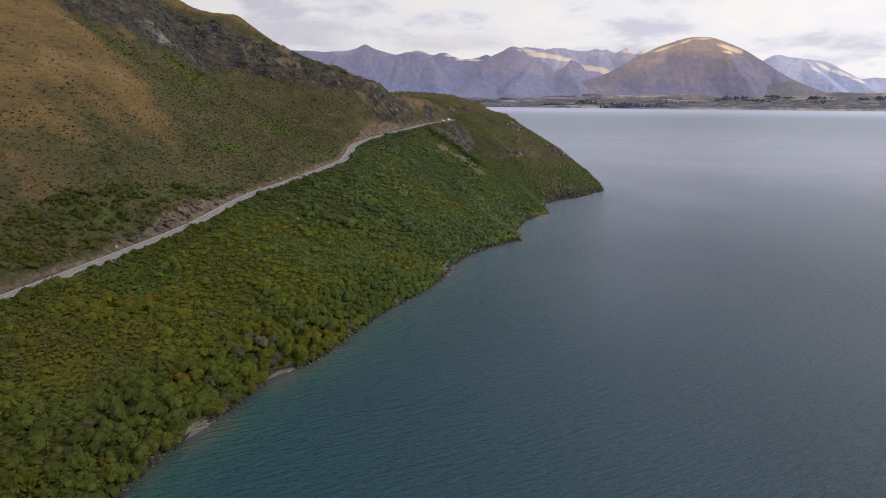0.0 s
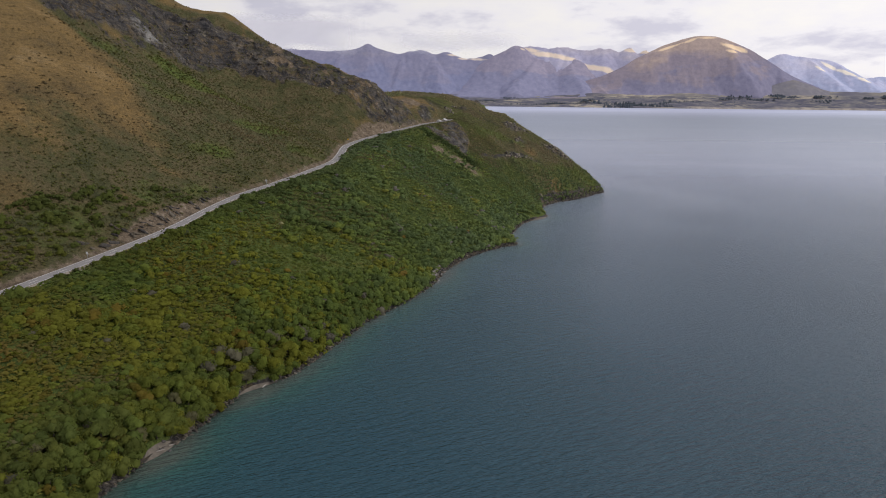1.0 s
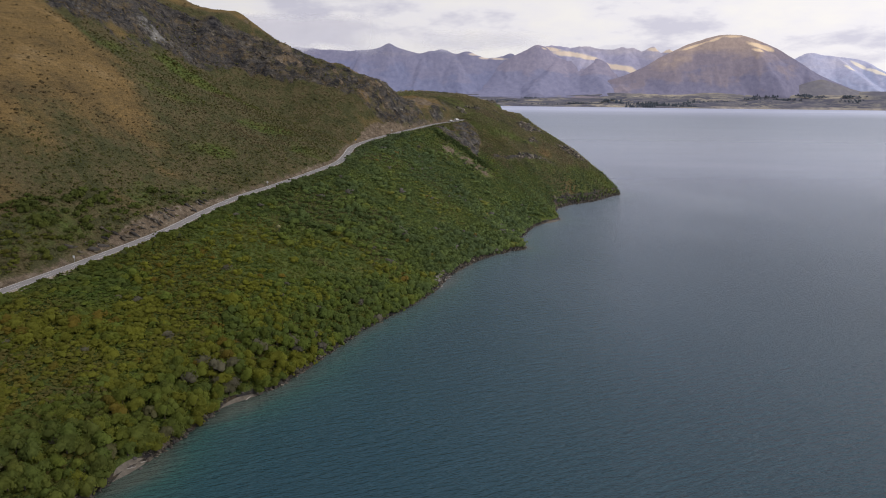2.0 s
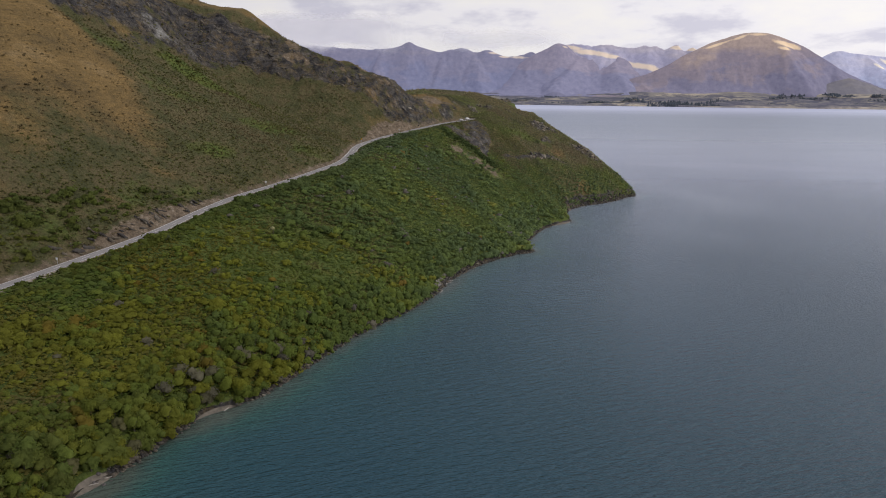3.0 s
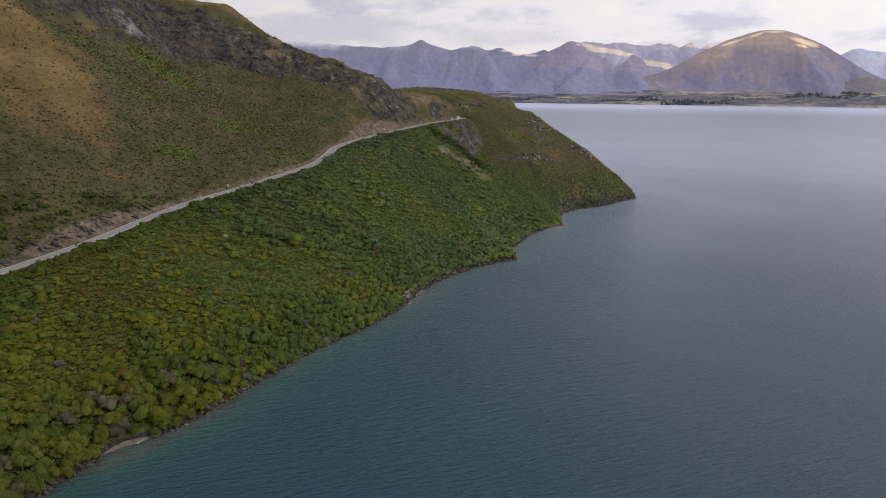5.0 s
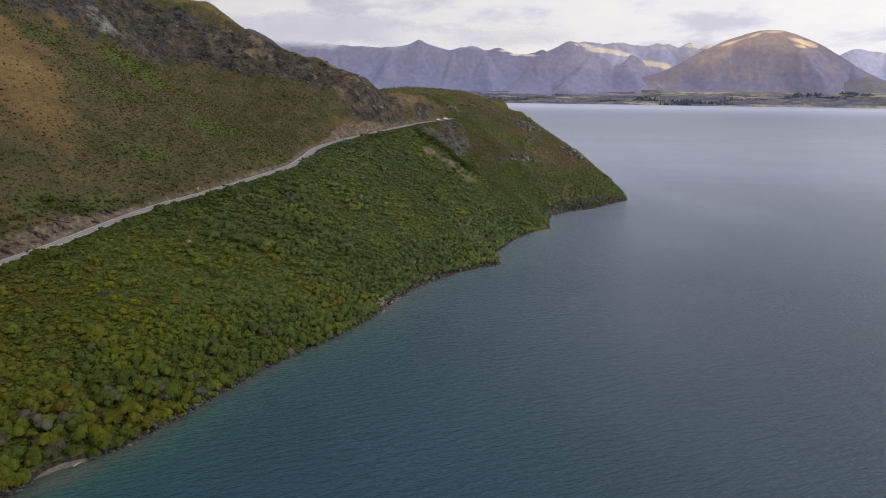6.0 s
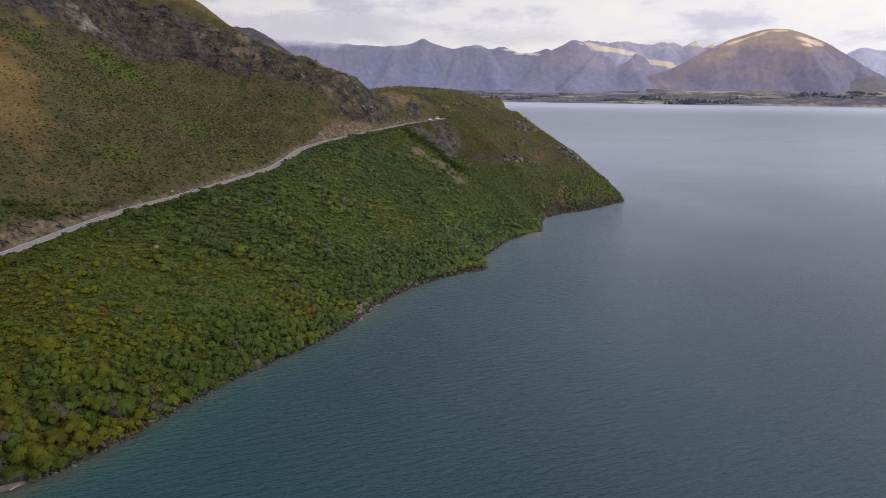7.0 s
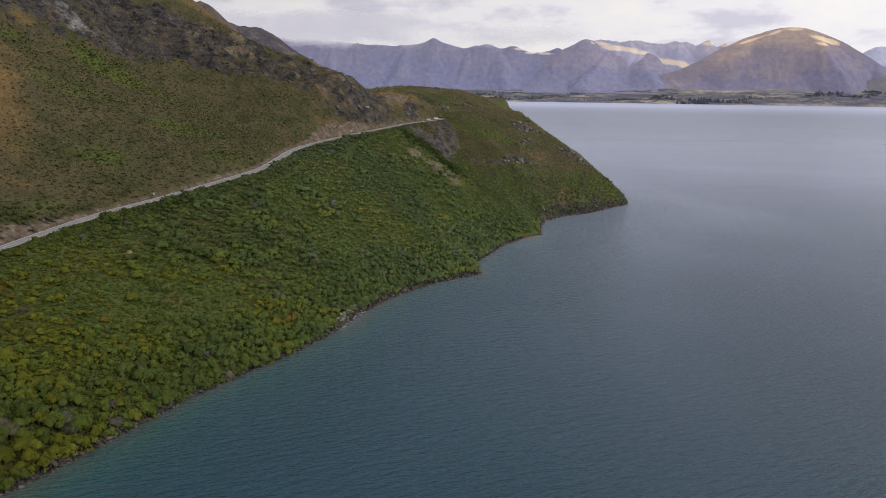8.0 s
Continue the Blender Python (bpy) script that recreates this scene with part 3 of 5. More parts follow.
def build_road():
    us = np.arange(20, 506, 1.5)
    vt, f = ribbon(us, -2.35, 2.35, 0.12)
    road = tagged(mesh_object("road", vt, f, ASPHALT), "pale grey chip-seal two-lane road cut into the slope", "road", "", "structure")
    for k in (-2.1, 2.1):
        vt, f = ribbon(us, k - 0.07, k + 0.07, 0.135)
        mesh_object("edge_line", vt, f, PAINT, road)
    for a in np.arange(24, 500, 10.0):
        vt, f = ribbon(np.linspace(a, a + 3, 4), -0.07, 0.07, 0.135)
        mesh_object("centre_dash", vt, f, PAINT, road)
    for a, b, wide in ((121, 129, 3.2), (133, 143, 3.6)):
        ul = np.linspace(a, b, 14)
        vt, f = ribbon(ul, -2.7, -2.7, 0.09)
        edge = 2.7 + wide * np.sin(np.pi * (ul - a) / (b - a)) ** 0.7
        vt[0::2] = np.stack([*to_xy(ul, road_v(ul) - edge), road_z(ul) + 0.05], -1)
        mesh_object("gravel_layby", vt, f, GRAVEL, road)
    vt, f = ribbon(us, -3.2, -2.35, 0.08)
    mesh_object("gravel_shoulder", vt, f, GRAVEL, road)
    vt, f = ribbon(us, 2.35, 2.75, 0.08)
    mesh_object("gravel_shoulder", vt, f, GRAVEL, road)


build_hillside()
build_lake()
build_road()

# ---- far shore and mountains ----


def build_mountain(name, label, skyline, y, front, mat, seed, sunlit_spots, rough=24, foot=112.0, lean=0.0, middle=0.0, spurs=7, veer=0.35):
    """A range: its crest follows the knots (x, z); spurs run down from it towards the viewer with valleys between them."""
    rng = np.random.RandomState(seed)
    far = y / 4700.0
    skyline = [(p[0] * far, 84 + (p[1] - 84) * far) for p in skyline]
    kx, kz = np.array([p[0] for p in skyline]), np.array([p[1] for p in skyline])
    xs = np.arange(kx[0], kx[-1] + 1, 9.0)
    crest = curve(xs, kx, kz) + (ridged(xs, xs * 0, 110, 5, 0.6, seed) - 0.55) * rough
    s = np.concatenate([np.linspace(-0.2, 0, 5)[:-1], np.linspace(0, 1, 84)])
    x, k = np.repeat(xs[:, None], len(s), 1), np.repeat(s[None, :], len(xs), 0)
    kk = np.clip(k, 0, 1)
    foot = np.minimum(foot, crest - 8)[:, None]
    h = np.maximum(crest[:, None] - foot, 2)
    face = np.clip(1 - kk, 0, 1) ** 1.75 * h
    wander = fractal(x, kk * front * 1.4, 190, 4, 0.55, seed + 2)
    crown = np.zeros_like(x)
    starts = np.linspace(kx[0], kx[-1], spurs + 2)[1:-1] + rng.uniform(-0.35, 0.35, spurs) * (kx[-1] - kx[0]) / (spurs + 1)
    for x0 in starts:
        side = rng.uniform(-1, 1)
        top = np.interp(x0, xs, crest)
        line = x0 + side * veer * front * 1.6 * kk ** 0.9 + wander * 120 * kk
        reach = rng.uniform(0.75, 1.1)
        high = (top - foot) * np.clip(1 - kk / reach, 0, 1) ** rng.uniform(0.95, 1.25)
        wide = rng.uniform(0.38, 0.6)
        rib = high - wide * np.sqrt((x - line) ** 2 + 14.0 ** 2)
        # side ribs fork off the spur
        rib = rib + 0.04 * h * (ridged(x + (line - x) * 0.35 + kk * 90, kk * front * 0.7 - np.abs(x - line) * 0.7, 120, 4, 0.5, seed + 5) - 0.5) * np.clip(kk * 5, 0, 1)
        gain = step(rib - face, -30, 60)
        face = face + np.maximum(rib - face, 0) * step(kk, 0.0, 0.06)
        crown = np.maximum(crown, gain * np.exp(-((x - line) / 130.0) ** 2))
    gullies = ridged(x + wander * 160, kk * front * 0.6 + wander * 90, 95, 5, 0.5, seed + 3) - 0.5
    z = foot + face + gullies * (4 + h * 0.045) * np.clip(kk * 6, 0, 1) * np.clip((1 - kk) * 5, 0, 1)
    z = np.minimum(z, 84 + (crest[:, None] - 84) * (1 - kk * front / y) - (2 + 0.10 * h * kk))
    z = np.where(k < 0, foot + h * (1 + k * 1.6), z)
    z = np.where(k >= 0.999, foot - 70, z)
    yy = y - k * front
    # sunlit patches, painted pale into the base colour
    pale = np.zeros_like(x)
    for px, pz, rx, rz, slant in sunlit_spots:
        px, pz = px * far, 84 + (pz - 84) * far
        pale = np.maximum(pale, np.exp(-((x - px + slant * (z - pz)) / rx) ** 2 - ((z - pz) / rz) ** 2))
    # cloud and relief shade put into colour: foot, gullies and lean side darker
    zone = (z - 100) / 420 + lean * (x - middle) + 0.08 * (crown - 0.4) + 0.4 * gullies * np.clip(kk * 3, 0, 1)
    ob = mesh_object(name, np.stack([x, yy, z], -1).reshape(-1, 3), grid_faces(*x.shape)[:, ::-1], mat, None, True, {"pale": pale.ravel(), "zone": zone.ravel()})
    return tagged(ob, label, "mountain", "", "structure")


# distance haze is mixed into these tones; the last is painted sunlight
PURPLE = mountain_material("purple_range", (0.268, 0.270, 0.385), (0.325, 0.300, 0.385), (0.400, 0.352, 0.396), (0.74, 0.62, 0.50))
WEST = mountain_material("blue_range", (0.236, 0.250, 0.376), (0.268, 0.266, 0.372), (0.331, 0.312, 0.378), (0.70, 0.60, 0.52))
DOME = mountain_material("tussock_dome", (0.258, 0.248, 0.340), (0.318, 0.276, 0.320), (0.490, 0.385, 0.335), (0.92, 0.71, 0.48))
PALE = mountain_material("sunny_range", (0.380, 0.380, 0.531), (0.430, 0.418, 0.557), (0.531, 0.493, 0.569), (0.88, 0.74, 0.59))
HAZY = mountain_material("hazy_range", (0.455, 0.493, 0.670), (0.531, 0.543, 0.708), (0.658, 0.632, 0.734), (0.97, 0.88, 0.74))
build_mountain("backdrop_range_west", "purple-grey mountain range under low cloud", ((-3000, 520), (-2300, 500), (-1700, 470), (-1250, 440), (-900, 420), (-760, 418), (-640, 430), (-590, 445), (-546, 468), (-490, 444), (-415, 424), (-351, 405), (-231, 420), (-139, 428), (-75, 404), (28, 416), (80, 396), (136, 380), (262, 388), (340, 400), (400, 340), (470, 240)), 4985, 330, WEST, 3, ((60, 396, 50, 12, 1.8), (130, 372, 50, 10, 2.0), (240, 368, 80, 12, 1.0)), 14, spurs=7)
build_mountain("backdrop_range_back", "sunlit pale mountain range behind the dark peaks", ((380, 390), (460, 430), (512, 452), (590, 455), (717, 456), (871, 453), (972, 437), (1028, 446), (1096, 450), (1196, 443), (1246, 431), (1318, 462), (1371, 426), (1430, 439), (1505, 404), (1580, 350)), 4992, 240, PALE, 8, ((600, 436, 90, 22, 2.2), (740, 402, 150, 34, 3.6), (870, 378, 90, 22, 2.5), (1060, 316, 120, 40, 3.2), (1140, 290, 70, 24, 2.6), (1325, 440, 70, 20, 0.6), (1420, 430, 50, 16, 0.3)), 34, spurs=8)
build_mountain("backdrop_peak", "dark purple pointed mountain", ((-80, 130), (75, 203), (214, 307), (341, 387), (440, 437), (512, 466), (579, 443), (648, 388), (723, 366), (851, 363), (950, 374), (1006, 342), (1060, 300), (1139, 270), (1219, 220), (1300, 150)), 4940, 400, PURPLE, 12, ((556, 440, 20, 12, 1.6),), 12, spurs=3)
build_mountain("backdrop_dome", "rounded tussock mountain with a sunlit golden top", ((640, 60), (760, 130), (892, 184), (1039, 236), (1246, 314), (1375, 392), (1468, 436), (1560, 480), (1643, 506), (1725, 531), (1822, 548), (1919, 541), (1990, 523), (2067, 497), (2194, 446), (2274, 400), (2377, 345), (2482, 280), (2629, 226), (2780, 170), (2900, 110), (3000, 40)), 4760, 240, DOME, 17, ((2058, 464, 80, 40, 2.7), (2020, 438, 45, 16, 2.0), (1860, 532, 90, 9, 0.3), (1600, 466, 34, 46, -2.8), (1740, 512, 30, 24, -2.2)), 9, 112.0, -0.0003, 1860, spurs=4, veer=0.7)
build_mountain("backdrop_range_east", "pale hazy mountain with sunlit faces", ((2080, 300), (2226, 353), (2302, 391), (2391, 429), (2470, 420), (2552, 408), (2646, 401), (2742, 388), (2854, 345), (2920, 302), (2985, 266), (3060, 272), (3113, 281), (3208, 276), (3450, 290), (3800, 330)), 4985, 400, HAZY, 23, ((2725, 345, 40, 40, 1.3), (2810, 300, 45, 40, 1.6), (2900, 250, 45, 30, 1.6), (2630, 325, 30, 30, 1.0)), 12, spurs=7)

# pasture colours purpled and greyed, haze painted in
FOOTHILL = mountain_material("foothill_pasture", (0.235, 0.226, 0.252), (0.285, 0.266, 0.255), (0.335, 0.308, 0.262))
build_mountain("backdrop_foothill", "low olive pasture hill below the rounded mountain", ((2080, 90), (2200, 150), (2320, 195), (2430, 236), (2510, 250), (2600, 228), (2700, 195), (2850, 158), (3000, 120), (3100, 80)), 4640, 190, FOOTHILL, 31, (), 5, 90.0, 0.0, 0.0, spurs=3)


def build_far_shore():
    xs, k = np.arange(-2200, 4300, 14.0), np.linspace(0, 1, 48)
    x, s = np.repeat(xs[:, None], 48, 1), np.repeat(k[None, :], len(xs), 0)
    edge = 4290 + fractal(xs, xs * 0, 300, 4, 0.5, 60)[:, None] * 70
    edge = edge - 45 * step(x, 1080, 1120)
    y = edge + s * (4640 - edge)
    # low terraces climbing to the foot of the mountains
    climb = s + 0.05 * np.sin(s * 26 + fractal(x, s * 60, 500, 3, 0.5, 62) * 9) + fractal(x, s * 420, 320, 4, 0.55, 63) * 0.22 * np.clip(s * 3, 0, 1)
    z = 47.5 + (70 + 42 * step(x, 500, 1300) + 6 * step(x, 2000, 2600)) * np.clip(climb, 0, 1.3) ** 0.95 + fractal(x, y, 70, 4, 0.6, 61) * 12 * np.clip(s * 4, 0, 1)
    z = np.where(s == 0, 40, np.maximum(z, 48.5))
    m, t, b = material("far_fields", 1.0, 0.0)
    # distance haze put into the field and scrub colours
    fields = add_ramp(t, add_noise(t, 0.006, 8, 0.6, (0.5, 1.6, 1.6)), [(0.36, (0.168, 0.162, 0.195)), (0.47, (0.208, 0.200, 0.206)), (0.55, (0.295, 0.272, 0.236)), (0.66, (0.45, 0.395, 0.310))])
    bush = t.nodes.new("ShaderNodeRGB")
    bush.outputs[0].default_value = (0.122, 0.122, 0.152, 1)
    thick = add_ramp(t, add_noise(t, 0.022, 10, 0.72, (0.5, 1.5, 2.2)), [(0.45, (0.0, 0.0, 0.0)), (0.54, (1.0, 1.0, 1.0))])
    c = add_mix(t, add_math(t, "MULTIPLY", thick, attribute(t, "bush").outputs["Fac"]), fields, bush.outputs[0])
    sand = t.nodes.new("ShaderNodeRGB")
    sand.outputs[0].default_value = (0.42, 0.37, 0.31, 1)
    c = add_mix(t, add_math(t, "MULTIPLY", attribute(t, "strand").outputs["Fac"], add_ramp(t, add_noise(t, 0.01, 4, 0.6), [(0.4, (0.1, 0.1, 0.1)), (0.6, (1.0, 1.0, 1.0))])), c, sand.outputs[0])
    link(t, c, b.inputs["Base Color"])
    bushy = 1 - 0.75 * step(s, 0.62, 0.78) * step(x, 900, 1500)
    strand = (1 - step(s, 0.04, 0.10)) * step(x, 1200, 1700)
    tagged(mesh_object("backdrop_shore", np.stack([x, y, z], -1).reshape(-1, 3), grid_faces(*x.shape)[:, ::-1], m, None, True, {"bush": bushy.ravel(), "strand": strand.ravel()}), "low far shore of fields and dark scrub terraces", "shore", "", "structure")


build_far_shore()


def build_far_cloud(name, x0, x1, y, low, high, seed, thick):
    """A ragged bank of low cloud that hangs over the tops."""
    m, t, b = material(name, 1.0, 0.0)
    b.inputs["Base Color"].default_value = (0.97, 0.96, 0.98, 1)
    gap = t.nodes.new("ShaderNodeBsdfTransparent")
    thin = t.nodes.new("ShaderNodeBsdfTranslucent")
    thin.inputs["Color"].default_value = (0.93, 0.92, 0.95, 1)
    soft = t.nodes.new("ShaderNodeMixShader")
    soft.inputs[0].default_value = 0.5
    link(t, b.outputs[0], soft.inputs[1])
    link(t, thin.outputs[0], soft.inputs[2])
    wisps = add_math(t, "SUBTRACT", add_noise(t, 0.006, 7, 0.6, (0.6, 1, 1.5)), 0.5)
    dense = add_math(t, "MULTIPLY", add_math(t, "ADD", attribute(t, "dense").outputs["Fac"], add_math(t, "MULTIPLY", wisps, 1.6)), thick)
    lid = t.nodes.new("ShaderNodeClamp")
    link(t, dense, lid.inputs[0])
    lid.inputs["Max"].default_value = 0.97
    cover = add_math(t, "MULTIPLY", lid.outputs[0], attribute(t, "edge").outputs["Fac"])
    both = t.nodes.new("ShaderNodeMixShader")
    link(t, cover, both.inputs[0])
    link(t, gap.outputs[0], both.inputs[1])
    link(t, soft.outputs[0], both.inputs[2])
    link(t, both.outputs[0], t.nodes["Material Output"].inputs["Surface"])
    xs, k = np.arange(x0, x1, 40.0), np.linspace(0, 1, 30)
    x, s = np.repeat(xs[:, None], 30, 1), np.repeat(k[None, :], len(xs), 0)
    base = low + fractal(xs, xs * 0, 420, 4, 0.55, seed)[:, None] * 70
    z = base + s * (high - base)
    yy = y - 60 * np.sin(np.pi * s) + fractal(x, z, 160, 3, 0.5, seed + 1) * 50
    ends = step(x, x0, x0 + 500) * (1 - step(x, x1 - 420, x1))
    dense = step(s, 0.0, 0.42) * (1 - step(s, 0.6, 1.0))
    edge = step(s, 0.0, 0.08) * (1 - step(s, 0.9, 1.0)) * ends
    ob = mesh_object(name, np.stack([x, yy, z], -1).reshape(-1, 3), grid_faces(*x.shape)[:, ::-1], m, None, True, {"dense": dense.ravel(), "edge": edge.ravel()})
    ob.visible_shadow = False
    tagged(ob, "low grey cloud hanging over the mountain tops", "cloud", "", "structure")


build_far_cloud("backdrop_cloud", -3600, -480, 4420, 368, 640, 201, 1.45)
build_far_cloud("backdrop_cloud", -560, 620, 4600, 392, 560, 207, 0.45)


# ---- trees and scrub ----
RNG = np.random.RandomState(5)


def ico(level):
    bm = bmesh.new()
    bmesh.ops.create_icosphere(bm, subdivisions=level, radius=1.0)
    v = np.array([p.co[:] for p in bm.verts])
    f = np.array([[q.index for q in p.verts] for p in bm.faces])
    bm.free()
    return v, f


def crown_shape(rng, tufts, level, spread=0.30, lobes=6, cores=3):
    """A crown of leafy lobes fringed with tufts, of radius about 1, its foot at z = 0.3. Corners, faces and soft normals."""
    centres = np.c_[rng.uniform(-0.58, 0.58, lobes), rng.uniform(-0.58, 0.58, lobes), rng.uniform(0.45, 1.15, lobes)]
    centres[0] = (rng.uniform(-0.1, 0.1), rng.uniform(-0.1, 0.1), 1.1)
    radii = rng.uniform(0.36, 0.62, lobes)
    cv, cf = ico(level)
    verts, faces, normals, base = [], [], [], 0
    for c, r in list(zip(centres, radii))[:cores]:
        bump = 1 + 0.13 * rng.randn(len(cv), 1)
        verts.append(c + cv * r * 0.84 * bump)
        normals.append(cv + 0.25 * rng.randn(len(cv), 3))
        faces.append(cf + base)
        base += len(cv)
    for _ in range(tufts):
        k = rng.randint(lobes)
        d = rng.randn(3)
        d[2] = abs(d[2]) * 0.9 - 0.25
        d /= np.linalg.norm(d)
        p = centres[k] + d * radii[k] * rng.uniform(0.8, 1.08)
        a = np.cross(d, rng.randn(3))
        a /= np.linalg.norm(a)
        bb = np.cross(d, a)
        w = spread * rng.uniform(0.6, 1.25)
        ring = [p + (a * math.cos(q) + bb * math.sin(q)) * w * rng.uniform(0.6, 1.2) - d * w * 0.35 for q in (0, 2.1, 4.2)]
        verts.append(np.array([p + d * w * rng.uniform(0.2, 0.75) + rng.randn(3) * 0.03, *ring]))
        normals.append(np.repeat(d[None] + 0.2 * rng.randn(1, 3), 4, 0))
        faces.append(np.array([[0, 1, 2], [0, 2, 3], [0, 3, 1]]) + base)
        base += 4
    verts, normals = np.concatenate(verts), np.concatenate(normals)
    normals = 0.38 * normals + 0.8 * puff(verts)
    return verts, np.concatenate(faces), normals / np.linalg.norm(normals, axis=1)[:, None]


def trunk_shape(rng, sides=6, limbs=3):
    """A leaning tapered trunk with limbs that fork into the crown."""
    verts, faces = [], []

    def tube(points, radii):
        start = len(verts)
        for p, r in zip(points, radii):
            for k in range(sides):
                q = 2 * math.pi * k / sides
                verts.append((p[0] + r * math.cos(q), p[1] + r * math.sin(q), p[2]))
        for s in range(len(points) - 1):
            for k in range(sides):
                a, c = start + s * sides + k, start + s * sides + (k + 1) % sides
                faces.append((a, c, c + sides, a + sides))

    top = np.array([rng.uniform(-0.1, 0.1), rng.uniform(-0.1, 0.1), 0.75])
    tube([(0, 0, -0.5), (top[0] * 0.4, top[1] * 0.4, 0.3), top], [0.10, 0.075, 0.055])
    for k in range(limbs):
        q = 2 * math.pi * (k + rng.uniform(0, 0.6)) / limbs
        end = top + np.array([math.cos(q) * 0.4, math.sin(q) * 0.4, rng.uniform(0.35, 0.6)])
        tube([top - (0, 0, 0.1), (top + end) / 2 + (0, 0, 0.05), end], [0.045, 0.034, 0.016])
    return np.array(verts), np.array(faces)


def puff(sv):
    """Normals that point out of a crown's heart, a little upwards."""
    n = (sv - (0, 0, 0.45)) * (0.9, 0.9, 1.0)
    n[:, 2] = np.maximum(n[:, 2], -0.05) + 0.85
    return n / np.maximum(np.linalg.norm(n, axis=1), 1e-6)[:, None]


def scatter_mesh(name, shapes, places, sizes, heights, tones, label, category):
    """Many plants of a few shapes as one sheet of stuff."""
    pick = RNG.randint(len(shapes), size=len(places))
    turn = RNG.uniform(0, 2 * math.pi, len(places))
    allv, allf, allc, alln, base = [], [], [], [], 0
    for k, (sv, sf, pn) in enumerate(shapes):
        m = np.where(pick == k)[0]
        if not len(m):
            continue
        c, s = np.cos(turn[m])[:, None], np.sin(turn[m])[:, None]
        x = (sv[None, :, 0] * c - sv[None, :, 1] * s) * sizes[m][:, None] + places[m, 0][:, None]
        y = (sv[None, :, 0] * s + sv[None, :, 1] * c) * sizes[m][:, None] + places[m, 1][:, None]
        z = sv[None, :, 2] * (heights[m])[:, None] + places[m, 2][:, None]
        allv.append(np.stack([x, y, z], -1).reshape(-1, 3))
        allf.append((sf[None] + (np.arange(len(m)) * len(sv))[:, None, None] + base).reshape(-1, 3))
        allc.append(np.repeat(tones[m], len(sv), 0))
        alln.append(np.stack([pn[None, :, 0] * c - pn[None, :, 1] * s, pn[None, :, 0] * s + pn[None, :, 1] * c, pn[None, :, 2] + 0 * c], -1).reshape(-1, 3))
        base += len(m) * len(sv)
    ob = mesh_object(name, np.concatenate(allv), np.concatenate(allf), FOLIAGE, None, True, {"tone": np.concatenate(allc)}, np.concatenate(alln))
    return tagged(ob, label, category, "", "stuff")


def sprinkle(u0, u1, v0, v1, spacing):
    a, b = np.meshgrid(np.arange(u0, u1, spacing), np.arange(v0, v1, spacing), indexing="ij")
    return (a.ravel() + RNG.uniform(-0.5, 0.5, a.size) * spacing, b.ravel() + RNG.uniform(-0.5, 0.5, a.size) * spacing)


DARK, MID, LIME, GOLD, RUST, GREY = [np.array(c) for c in ((0.124, 0.188, 0.055), (0.160, 0.230, 0.056), (0.190, 0.258, 0.048), (0.262, 0.280, 0.036), (0.28, 0.20, 0.036), (0.215, 0.20, 0.17))]


